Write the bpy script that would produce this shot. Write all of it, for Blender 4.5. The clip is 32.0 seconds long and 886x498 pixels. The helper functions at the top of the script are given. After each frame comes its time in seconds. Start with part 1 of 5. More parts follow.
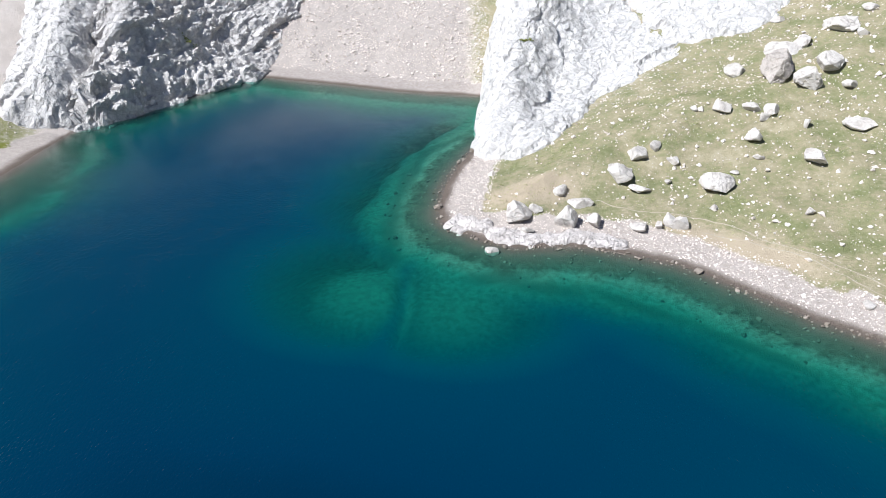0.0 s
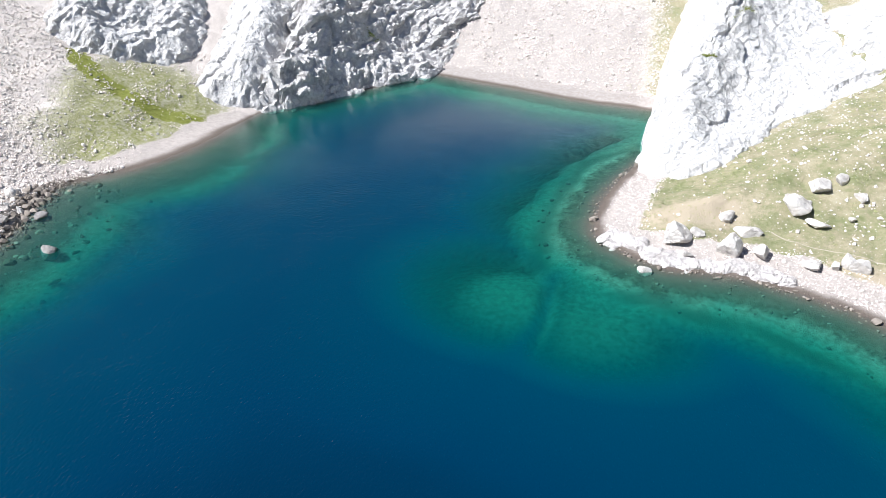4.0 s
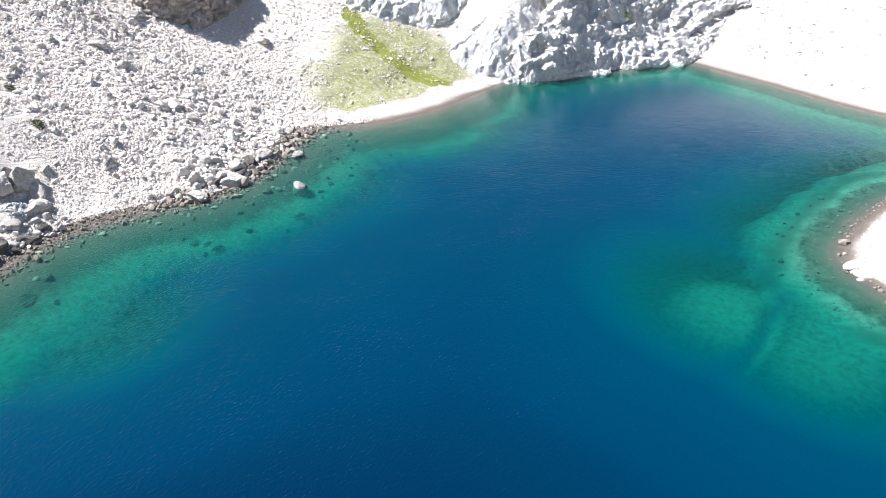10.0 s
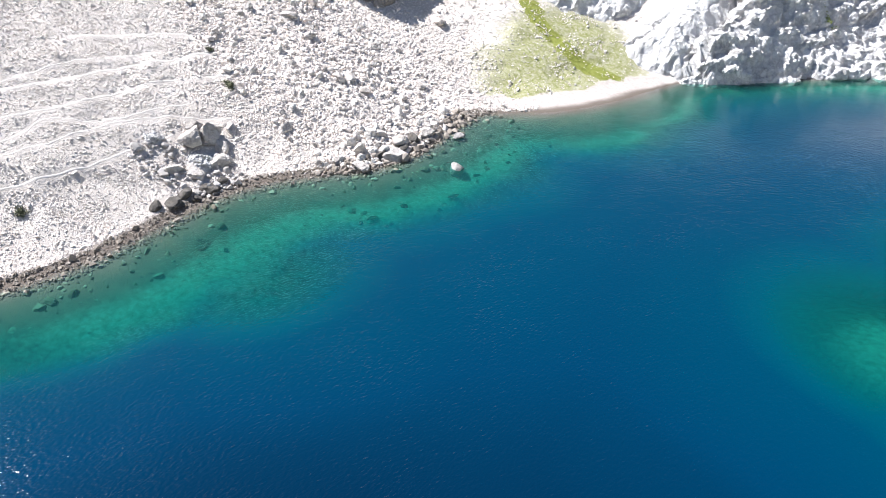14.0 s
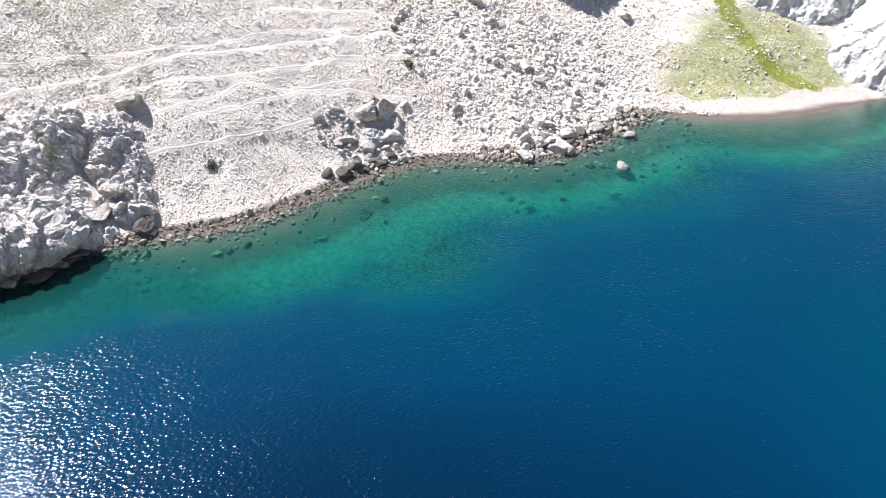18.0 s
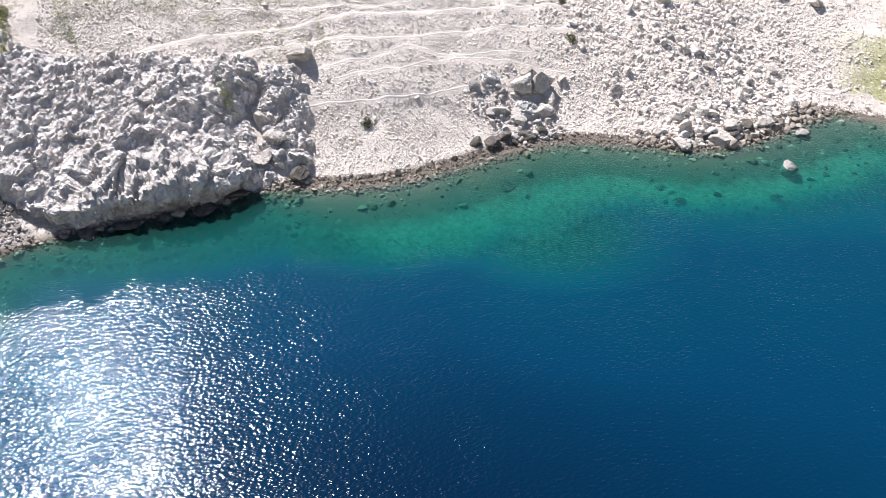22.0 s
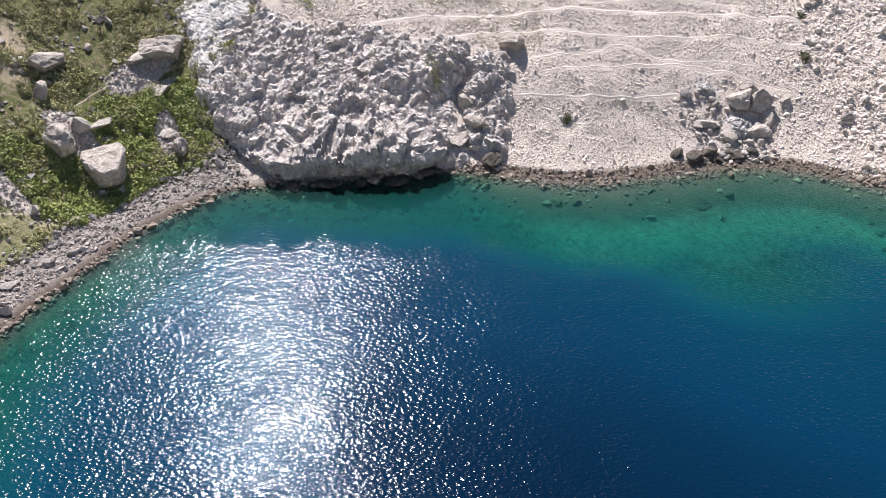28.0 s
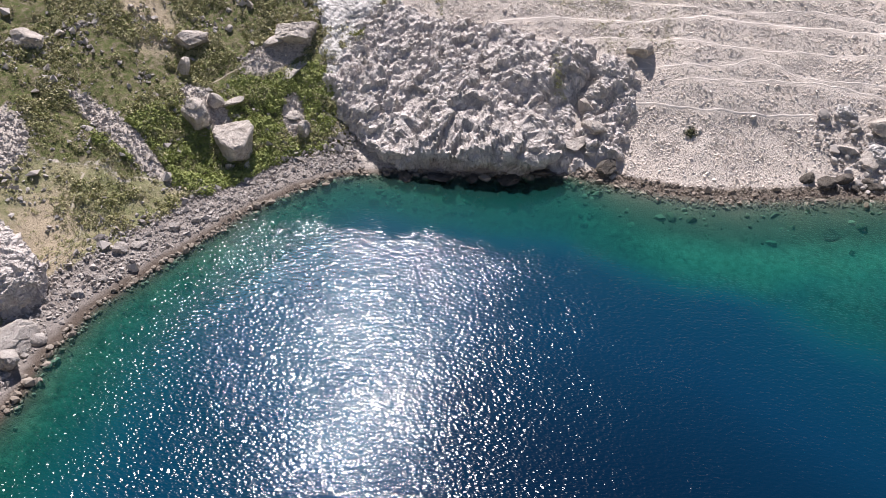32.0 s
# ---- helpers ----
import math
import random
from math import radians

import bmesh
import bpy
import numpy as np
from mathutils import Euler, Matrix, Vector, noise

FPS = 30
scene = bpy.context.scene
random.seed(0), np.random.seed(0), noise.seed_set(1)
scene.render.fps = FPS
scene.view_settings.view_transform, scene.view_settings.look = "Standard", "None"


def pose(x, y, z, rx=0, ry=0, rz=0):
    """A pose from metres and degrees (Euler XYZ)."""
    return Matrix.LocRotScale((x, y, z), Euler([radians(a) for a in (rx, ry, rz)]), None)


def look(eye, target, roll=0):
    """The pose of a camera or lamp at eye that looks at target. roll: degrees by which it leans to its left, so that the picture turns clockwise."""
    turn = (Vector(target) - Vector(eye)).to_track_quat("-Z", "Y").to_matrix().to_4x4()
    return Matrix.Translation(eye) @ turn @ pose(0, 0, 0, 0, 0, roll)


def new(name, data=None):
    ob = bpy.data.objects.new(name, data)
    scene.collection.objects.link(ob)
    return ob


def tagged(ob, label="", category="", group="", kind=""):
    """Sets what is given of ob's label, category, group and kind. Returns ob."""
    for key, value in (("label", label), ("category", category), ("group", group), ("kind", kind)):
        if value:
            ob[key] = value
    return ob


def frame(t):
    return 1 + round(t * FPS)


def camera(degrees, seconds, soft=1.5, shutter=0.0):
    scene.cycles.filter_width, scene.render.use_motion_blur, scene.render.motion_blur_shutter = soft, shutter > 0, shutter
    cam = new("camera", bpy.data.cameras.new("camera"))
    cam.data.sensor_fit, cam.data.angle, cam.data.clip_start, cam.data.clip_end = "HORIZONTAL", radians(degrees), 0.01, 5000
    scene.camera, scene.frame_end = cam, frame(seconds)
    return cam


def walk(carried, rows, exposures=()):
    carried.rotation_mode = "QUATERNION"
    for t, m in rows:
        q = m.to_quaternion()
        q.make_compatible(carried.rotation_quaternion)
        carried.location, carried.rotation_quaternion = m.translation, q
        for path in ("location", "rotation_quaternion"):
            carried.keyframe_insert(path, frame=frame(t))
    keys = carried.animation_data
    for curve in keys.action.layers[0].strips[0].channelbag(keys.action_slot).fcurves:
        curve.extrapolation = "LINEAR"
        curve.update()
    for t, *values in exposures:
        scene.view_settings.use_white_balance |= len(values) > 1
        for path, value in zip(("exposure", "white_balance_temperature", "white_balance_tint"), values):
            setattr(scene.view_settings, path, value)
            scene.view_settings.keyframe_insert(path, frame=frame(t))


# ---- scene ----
cam = camera(63.55, 32.0, soft=0.85)
PATH = [
    (0.0, pose(0, 0, 50, 60.51, 0.28, -0.16)),
    (0.5, pose(0, 0, 50, 60.54, 0.26, 1.15)),
    (1.0, pose(0, 0, 50, 60.56, 0.22, 3.24)),
    (1.5, pose(0, 0, 50, 60.60, 0.15, 5.34)),
    (2.0, pose(0, 0, 50, 60.65, 0.10, 7.24)),
    (2.5, pose(0, 0, 50, 60.72, 0.06, 8.84)),
    (3.0, pose(0, 0, 50, 60.77, 0.01, 10.47)),
    (3.5, pose(0, 0, 50, 60.82, -0.01, 12.08)),
    (5.5, pose(0, 0, 50, 60.85, -0.04, 18.53)),
    (6.0, pose(0, 0, 50, 60.83, -0.04, 20.18)),
    (6.5, pose(0, 0, 50, 60.81, -0.06, 21.79)),
    (7.0, pose(0, 0, 50, 60.72, -0.05, 23.42)),
    (7.5, pose(0, 0, 50, 60.29, -0.05, 25.07)),
    (8.0, pose(0, 0, 50, 59.63, -0.02, 26.70)),
    (8.5, pose(0, 0, 50, 59.41, -0.05, 28.39)),
    (9.0, pose(0, 0, 50, 59.31, -0.05, 30.06)),
    (9.5, pose(0, 0, 50, 59.21, -0.06, 31.76)),
    (10.0, pose(0, 0, 50, 59.10, -0.04, 33.45)),
    (10.5, pose(0, 0, 50, 58.96, -0.05, 35.15)),
    (11.0, pose(0, 0, 50, 58.82, -0.07, 36.85)),
    (11.5, pose(0, 0, 50, 58.71, -0.13, 38.58)),
    (12.0, pose(0, 0, 50, 58.62, -0.10, 40.32)),
    (12.5, pose(0, 0, 50, 58.50, -0.19, 42.09)),
    (13.0, pose(0, 0, 50, 58.33, -0.26, 43.86)),
    (13.5, pose(0, 0, 50, 58.24, -0.23, 45.61)),
    (14.0, pose(0, 0, 50, 58.14, -0.27, 47.28)),
    (14.5, pose(0, 0, 50, 58.01, -0.22, 49.07)),
    (16.5, pose(0, 0, 50, 57.47, -0.18, 56.13)),
    (17.0, pose(0, 0, 50, 57.40, -0.17, 57.94)),
    (17.5, pose(0, 0, 50, 57.32, -0.14, 59.73)),
    (18.0, pose(0, 0, 50, 57.25, 0.04, 61.47)),
    (18.5, pose(0, 0, 50, 57.09, 0.10, 63.24)),
    (19.0, pose(0, 0, 50, 57.01, 0.23, 64.96)),
    (19.5, pose(0, 0, 50, 56.90, 0.22, 66.73)),
    (20.0, pose(0, 0, 50, 56.75, 0.17, 68.50)),
    (20.5, pose(0, 0, 50, 56.64, 0.24, 70.16)),
    (21.0, pose(0, 0, 50, 56.46, 0.24, 71.73)),
    (21.5, pose(0, 0, 50, 55.85, 0.20, 73.21)),
    (22.0, pose(0, 0, 50, 55.11, 0.11, 74.56)),
    (22.5, pose(0, 0, 50, 54.75, 0.07, 75.94)),
    (23.0, pose(0, 0, 50, 54.70, -0.02, 77.50)),
    (23.5, pose(0, 0, 50, 54.68, 0.13, 78.90)),
    (24.0, pose(0, 0, 50, 54.62, 0.06, 80.36)),
    (24.5, pose(0, 0, 50, 54.58, 0.14, 81.73)),
    (25.0, pose(0, 0, 50, 54.54, 0.14, 83.18)),
    (25.5, pose(0, 0, 50, 54.51, 0.04, 84.64)),
    (26.0, pose(0, 0, 50, 54.50, 0.04, 86.07)),
    (26.5, pose(0, 0, 50, 54.50, 0.00, 87.52)),
    (28.5, pose(0, 0, 50, 54.59, -0.02, 93.26)),
    (29.0, pose(0, 0, 50, 54.61, 0.01, 94.63)),
    (29.5, pose(0, 0, 50, 54.64, -0.01, 96.00)),
    (30.0, pose(0, 0, 50, 54.64, -0.02, 97.32)),
    (30.5, pose(0, 0, 50, 54.61, -0.07, 98.54)),
    (31.0, pose(0, 0, 50, 54.57, -0.07, 99.72)),
    (31.5, pose(0, 0, 50, 54.50, -0.11, 100.88)),
    (32.0, pose(0, 0, 50, 54.44, -0.11, 102.08)),
]

EXPOSURES = [(0.0, 0.66, 5900, 11), (3.5, 0.95, 5900, 11), (6.0, 1.22, 5900, 10), (9.0, 1.5, 5920, 10), (13.0, 1.52, 5950, 11), (19.0, 1.42, 6130, 13),
             (26.0, 1.14, 6350, 16), (32.0, 0.86, 6500, 19)]
walk(cam, PATH, EXPOSURES)

# ---------------------------------------------------------------- light
SUN_AZIMUTH, SUN_HEIGHT = 112.0, 51.0          # degrees to the left of +y, degrees above the horizon
world = bpy.data.worlds.new("world")
scene.world = world
world.use_nodes = True
sky = world.node_tree.nodes.new("ShaderNodeTexSky")
sky.sky_type, sky.sun_disc = "NISHITA", False
sky.sun_elevation, sky.sun_rotation, sky.altitude = radians(SUN_HEIGHT), radians(-SUN_AZIMUTH), 2200
background = world.node_tree.nodes["Background"]
world.node_tree.links.new(sky.outputs[0], background.inputs[0])
background.inputs[1].default_value = 0.05
sun_data = bpy.data.lights.new("sun", "SUN")
sun_data.energy, sun_data.angle, sun_data.color = 4.6, radians(0.53), (1.0, 0.965, 0.91)
sun = new("sun", sun_data)
a, e = radians(SUN_AZIMUTH), radians(SUN_HEIGHT)
toward = Vector((-math.sin(a) * math.cos(e), math.cos(a) * math.cos(e), math.sin(e)))
sun.matrix_world = look(toward * 300, (0, 0, 0))

# ---------------------------------------------------------------- materials
class Nodes:
    """A small hand for node trees: N(kind, sets, links) makes a node."""

    def __init__(self, name):
        self.mat = bpy.data.materials.new(name)
        self.mat.use_nodes = True
        self.tree = self.mat.node_tree
        self.tree.nodes.clear()
        self.out = self.tree.nodes.new("ShaderNodeOutputMaterial")

    def __call__(self, kind, inputs=(), **sets):
        n = self.tree.nodes.new("ShaderNode" + kind)
        for k, v in sets.items():
            setattr(n, k, v)
        for k, v in dict(inputs).items():
            if isinstance(v, bpy.types.NodeSocket):
                self.tree.links.new(v, n.inputs[k])
            else:
                n.inputs[k].default_value = v
        return n

    def place(self, object_space=False):
        return self("NewGeometry").outputs["Position"] if not object_space else self("TexCoord").outputs["Object"]

    def noise(self, scale, detail=4, rough=0.55, vec=None, distort=0.0):
        n = self("TexNoise", {"Scale": scale, "Detail": detail, "Roughness": rough, "Distortion": distort, "Vector": vec or self.place()})
        return n.outputs["Fac"]

    def cells(self, scale, feature="F1", out="Distance", vec=None, rand=1.0):
        n = self("TexVoronoi", {"Scale": scale, "Vector": vec or self.place(), "Randomness": rand}, feature=feature)
        return n.outputs[out]

    def ramp(self, fac, stops):
        n = self("ValToRGB", {0: fac})
        els = n.color_ramp.elements
        while len(els) < len(stops):
            els.new(0.5)
        for el, (pos, col) in zip(els, stops):
            el.position = pos
            el.color = (*col, 1) if len(col) == 3 else col
        return n.outputs[0]

    def grey(self, fac, a, b, lo=0.0, hi=1.0):
        n = self("MapRange", {0: fac, 1: a, 2: b, 3: lo, 4: hi})
        return n.outputs[0]

    def mix(self, fac, a, b, blend="MIX"):
        n = self("Mix", data_type="RGBA", blend_type=blend)
        for sock, v in ((n.inputs[0], fac), (n.inputs[6], a), (n.inputs[7], b)):
            if isinstance(v, bpy.types.NodeSocket):
                self.tree.links.new(v, sock)
            else:
                sock.default_value = (*v, 1) if isinstance(v, tuple) and len(v) == 3 else v
        return n.outputs[2]

    def math(self, op, a, b=0.0):
        return self("Math", {0: a, 1: b}, operation=op).outputs[0]

    def attr(self, name):
        return self("Attribute", attribute_name=name).outputs["Fac"]

    def bump(self, height, strength, distance, normal=None):
        ins = {"Height": height, "Strength": strength, "Distance": distance}
        if normal:
            ins["Normal"] = normal
        return self("Bump", ins).outputs[0]

    def finish(self, colour, rough=0.9, normal=None, spec=0.25, **more):
        ins = {"Base Color": colour, "Roughness": rough, "Specular IOR Level": spec, **more}
        if normal:
            ins["Normal"] = normal
        b = self("BsdfPrincipled", ins)
        self.tree.links.new(b.outputs[0], self.out.inputs[0])
        return self.mat


def rock_material(name, light, mid, dark, rust=(0.36, 0.27, 0.2), rusty=0.25, fine=1.0):
    """Weathered limestone: pale and grey patches, cracks, rust streaks, grain."""
    N = Nodes(name)
    big = N.noise(0.16, 5, 0.6, distort=0.4)
    col = N.ramp(big, [(0.3, dark), (0.5, mid), (0.68, light)])
    small = N.noise(1.7, 6, 0.65)
    col = N.mix(N.grey(small, 0.35, 0.7), col, light, "MIX")
    col = N.mix(N.grey(N.noise(0.45, 4, 0.6, distort=1.0), 0.55, 0.72, 0, rusty), col, rust)
    crack = N.cells(0.55 * fine, "DISTANCE_TO_EDGE", "Distance")
    col = N.mix(N.grey(crack, 0.0, 0.05, 0.5, 0), col, dark)
    speck = N.noise(14, 3, 0.7)
    col = N.mix(N.grey(speck, 0.4, 0.62, 0.3, 0), col, dark)
    rnd = N("ObjectInfo").outputs["Random"]
    col = N.mix(N.grey(rnd, 0, 1, 0, 0.35), col, mid)
    seam = N.math("ABSOLUTE", N.math("SUBTRACT", N.noise(0.5, 5, 0.6, distort=0.6), 0.5))
    col = N.mix(N.grey(seam, 0.0, 0.018, 0.3, 0), col, dark)
    n = N.bump(N.noise(0.8, 6, 0.68), 0.5, 0.5)
    n = N.bump(N.grey(seam, 0, 0.07), 0.8, 0.3, n)
    n = N.bump(N.noise(2.3, 8, 0.72), 0.8, 0.3, n)
    n = N.bump(N.grey(crack, 0, 0.06), 0.5, 0.08, n)
    n = N.bump(speck, 0.5, 0.05, n)
    return N.finish(col, 0.92, n, 0.2)


def loose_rock_material(name, tones):
    """Loose stones: each island of the mesh has a tone of its own."""
    N = Nodes(name)
    geo = N("NewGeometry")
    col = N.ramp(geo.outputs["Random Per Island"], tones)
    col = N.mix(N.grey(N.noise(5, 5, 0.65), 0.35, 0.7, 0, 0.5), col, tones[0][1])
    return N.finish(col, 0.93, N.bump(N.noise(9, 4, 0.7), 0.6, 0.08), 0.2)


def boulder_material(name, light, mid, dark, rusty=0.2):
    N = Nodes(name)
    vec = N.place(True)
    rnd = N("ObjectInfo").outputs["Random"]
    shift = N("VectorMath", {0: vec, 1: N("CombineXYZ", {0: N.math("MULTIPLY", rnd, 40.0)}).outputs[0]}, operation="ADD").outputs[0]
    col = N.ramp(N.noise(0.8, 5, 0.62, shift, 0.5), [(0.32, dark), (0.5, mid), (0.68, light)])
    col = N.mix(N.grey(N.noise(1.3, 4, 0.6, shift), 0.55, 0.75, 0, rusty), col, (0.42, 0.3, 0.2))
    col = N.mix(N.grey(N.noise(11, 4, 0.7, shift), 0.38, 0.6, 0.35, 0), col, dark)
    n = N.bump(N.noise(2.2, 8, 0.7, shift), 0.9, 0.45)
    n = N.bump(N.noise(9.0, 5, 0.7, shift), 0.6, 0.08, n)
    n = N.bump(N.cells(1.6, "DISTANCE_TO_EDGE", "Distance", shift), 0.25, 0.1, n)
    return N.finish(col, 0.9, n, 0.2)


def ground_material():
    """The one sheet of ground: turf, scree, beach gravel, wet margin and lake bed, by masks of the plan."""
    N = Nodes("ground")
    n1, n2, n3 = N.noise(0.22, 5, 0.6), N.noise(1.3, 6, 0.65), N.noise(6.0, 4, 0.7)
    pebble = N.cells(3.2)
    pebble2 = N.cells(7.5)
    scree = N.ramp(n1, [(0.3, (0.56, 0.495, 0.44)), (0.5, (0.64, 0.57, 0.51)), (0.7, (0.7, 0.63, 0.575))])
    scree = N.mix(N.grey(pebble2, 0.15, 0.6, 0, 0.3), scree, (0.3, 0.262, 0.228))
    scree = N.mix(N.grey(n3, 0.4, 0.65, 0, 0.3), scree, (0.66, 0.615, 0.575))
    turf = N.ramp(N.math("ADD", N.math("MULTIPLY", n1, 0.6), N.math("MULTIPLY", n2, 0.4)),
                  [(0.38, (0.17, 0.19, 0.085)), (0.46, (0.25, 0.245, 0.14)), (0.54, (0.33, 0.29, 0.19)), (0.63, (0.43, 0.375, 0.27))])
    turf = N.mix(N.grey(n3, 0.35, 0.7, 0, 0.45), turf, (0.22, 0.22, 0.1))
    speck = N.grey(N.cells(1.9), 0.1, 0.16, 0.75, 0)
    turf = N.mix(speck, turf, (0.6, 0.57, 0.53))
    meadow = N.ramp(n2, [(0.33, (0.07, 0.095, 0.03)), (0.46, (0.12, 0.135, 0.05)), (0.56, (0.18, 0.16, 0.095)), (0.68, (0.29, 0.245, 0.185))])
    meadow = N.mix(N.grey(n3, 0.4, 0.7, 0, 0.4), meadow, (0.09, 0.1, 0.035))
    lush = N.ramp(n2, [(0.34, (0.19, 0.2, 0.06)), (0.48, (0.28, 0.275, 0.135)), (0.62, (0.38, 0.36, 0.26))])
    beach = N.ramp(n2, [(0.3, (0.4, 0.35, 0.315)), (0.5, (0.5, 0.445, 0.405)), (0.72, (0.6, 0.54, 0.495))])
    beach = N.mix(N.grey(pebble2, 0.1, 0.5, 0, 0.35), beach, (0.33, 0.285, 0.25))
    beach = N.mix(N.attr("west"), beach, N.ramp(n2, [(0.3, (0.2, 0.175, 0.16)), (0.55, (0.29, 0.26, 0.24)), (0.75, (0.37, 0.335, 0.31))]))
    ragged = N.math("MULTIPLY", N.math("SUBTRACT", n2, 0.5), 0.9)

    def edge(name, a=0.4, b=0.6):
        return N.grey(N.math("ADD", N.attr(name), ragged), a, b)
    col = N.mix(edge("turf"), scree, turf)
    col = N.mix(edge("meadow"), col, meadow)
    col = N.mix(edge("lush"), col, lush)
    col = N.mix(edge("damp"), col, N.ramp(n2, [(0.35, (0.14, 0.16, 0.025)), (0.6, (0.23, 0.24, 0.06))]))
    col = N.mix(edge("bare"), col, scree)
    col = N.mix(edge("beach"), col, beach)
    col = N.mix(edge("dirt", 0.3, 0.8), col, (0.43, 0.36, 0.26))
    col = N.mix(N.grey(N.attr("wet"), 0, 1, 0, 0.85), col, (0.085, 0.062, 0.046))
    silt = N.ramp(n2, [(0.3, (0.46, 0.43, 0.35)), (0.6, (0.6, 0.57, 0.48))])
    bed = N.ramp(N.math("ADD", N.math("MULTIPLY", N.noise(0.5, 4, 0.6, distort=0.8), 0.55), N.math("MULTIPLY", n2, 0.45)), [(0.38, (0.07, 0.065, 0.046)), (0.47, (0.17, 0.157, 0.115)), (0.6, (0.3, 0.28, 0.22))])
    bed = N.mix(N.grey(N.math("ADD", N.attr("silt"), N.math("MULTIPLY", ragged, 0.6)), 0.25, 0.75), bed, silt)
    # dark weed, with overhang shade painted in off the buttress
    bed = N.mix(N.grey(N.math("ADD", N.attr("weed_shade"), ragged), 0.25, 0.95, 0, 0.7), bed, (0.05, 0.062, 0.04))
    col = N.mix(N.attr("bed"), col, bed)
    n = N.bump(n2, 0.6, 0.25)
    n = N.bump(n3, 0.9, 0.22, n)
    n = N.bump(N.grey(pebble, 0.0, 0.75, 1, 0), 0.3, 0.06, n)
    n = N.bump(N.grey(pebble2, 0.0, 0.75, 1, 0), 0.5, 0.04, n)
    return N.finish(col, 0.95, n, 0.15)


def water_material():
    """Clear lake water: the bed shows through the shallows, the depth's own blue-green takes over; a thin rippled gloss."""
    N = Nodes("lake_water")
    depth = N.attr("depth")
    d = N.math("DIVIDE", depth, 36.0)
    tint = N.ramp(d, [(0.0, (1, 1, 1)), (0.014, (0.58, 0.89, 0.81)), (0.047, (0.2, 0.78, 0.69)), (0.117, (0.14, 0.66, 0.63)), (0.389, (0.02, 0.3, 0.4))])
    # the last stop darkens the water over the invented hollows, as seen sunward
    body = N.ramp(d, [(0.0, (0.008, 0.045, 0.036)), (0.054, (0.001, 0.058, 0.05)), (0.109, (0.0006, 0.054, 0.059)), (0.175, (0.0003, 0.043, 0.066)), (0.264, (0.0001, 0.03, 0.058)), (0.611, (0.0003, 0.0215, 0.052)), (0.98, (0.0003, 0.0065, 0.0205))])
    body = N.mix(N.grey(N.noise(0.04, 3), 0.35, 0.7, 0, 0.15), body, (0.0003, 0.0165, 0.04))
    fac = N.math("SUBTRACT", 1.0, N.math("POWER", 2.718, N.math("MULTIPLY", depth, -0.36)))
    under = N("MixShader", {0: fac, 1: N("BsdfTransparent", {0: tint}).outputs[0], 2: N("BsdfDiffuse", {0: body}).outputs[0]})
    wind = N("Mapping", {"Vector": N.place(), "Rotation": (0, 0, radians(-14)), "Scale": (1.35, 0.74, 1.0)}).outputs[0]
    calm = N.attr("calm")
    waves = N.noise(2.4, 1, 0.5, wind)
    swell = N.noise(0.4, 1, 0.5, wind)
    height = N.math("ADD", waves, N.math("MULTIPLY", swell, 0.6))
    gust = N.grey(N.noise(0.13, 4, 0.65), 0.4, 0.68, 0.85, 1.4)
    normal = N("Bump", {"Height": height, "Strength": N.math("MULTIPLY", N.math("MULTIPLY", N.grey(calm, 0, 1, 1.0, 0.08), gust), N.attr("breeze")), "Distance": 0.108}).outputs[0]
    gloss = N("BsdfGlossy", {"Color": (0.95, 0.97, 1, 1), "Roughness": 0.125, "Normal": normal})
    fres = N("Fresnel", {"IOR": 1.24, "Normal": normal})
    top = N("MixShader", {0: fres.outputs[0], 1: under.outputs[0], 2: gloss.outputs[0]})
    N.tree.links.new(top.outputs[0], N.out.inputs[0])
    return N.mat


def plain_material(name, tones, scale=3.0, rough=0.9, bump=0.1):
    N = Nodes(name)
    col = N.ramp(N.noise(scale, 5, 0.65), tones)
    return N.finish(col, rough, N.bump(N.noise(scale * 3, 4, 0.7), 0.6, bump), 0.2)


def leaf_material(name, tones):
    N = Nodes(name)
    col = N.ramp(N("NewGeometry").outputs["Random Per Island"], tones)
    col = N.mix(N.grey(N.noise(0.35, 3), 0.4, 0.65, 0, 0.4), col, tones[-1][1])
    return N.finish(col, 0.75, None, 0.2)


GROUND = ground_material()
WATER = water_material()
WHITE_ROCK = rock_material("white_limestone", (0.76, 0.74, 0.715), (0.68, 0.66, 0.635), (0.46, 0.44, 0.415), rusty=0.1)
PALE_ROCK = rock_material("pale_limestone", (0.8, 0.775, 0.745), (0.72, 0.695, 0.665), (0.5, 0.475, 0.45), rusty=0.12)
GREY_ROCK = rock_material("grey_limestone", (0.78, 0.75, 0.72), (0.67, 0.64, 0.615), (0.37, 0.355, 0.345), rusty=0.2)
BUTTRESS_ROCK = rock_material("pinkish_limestone", (0.78, 0.72, 0.685), (0.66, 0.61, 0.58), (0.38, 0.345, 0.32), rusty=0.3)
BROWN_ROCK = rock_material("brown_crag_rock", (0.46, 0.41, 0.365), (0.34, 0.3, 0.27), (0.18, 0.155, 0.135), rusty=0.55)
PALE_BOULDER = boulder_material("pale_boulder", (0.74, 0.705, 0.66), (0.65, 0.61, 0.565), (0.4, 0.365, 0.33))
GREY_BOULDER = boulder_material("grey_boulder", (0.5, 0.47, 0.44), (0.4, 0.37, 0.345), (0.22, 0.2, 0.185))
MID_BOULDER = boulder_material("weathered_boulder", (0.64, 0.585, 0.535), (0.53, 0.48, 0.435), (0.29, 0.26, 0.23))
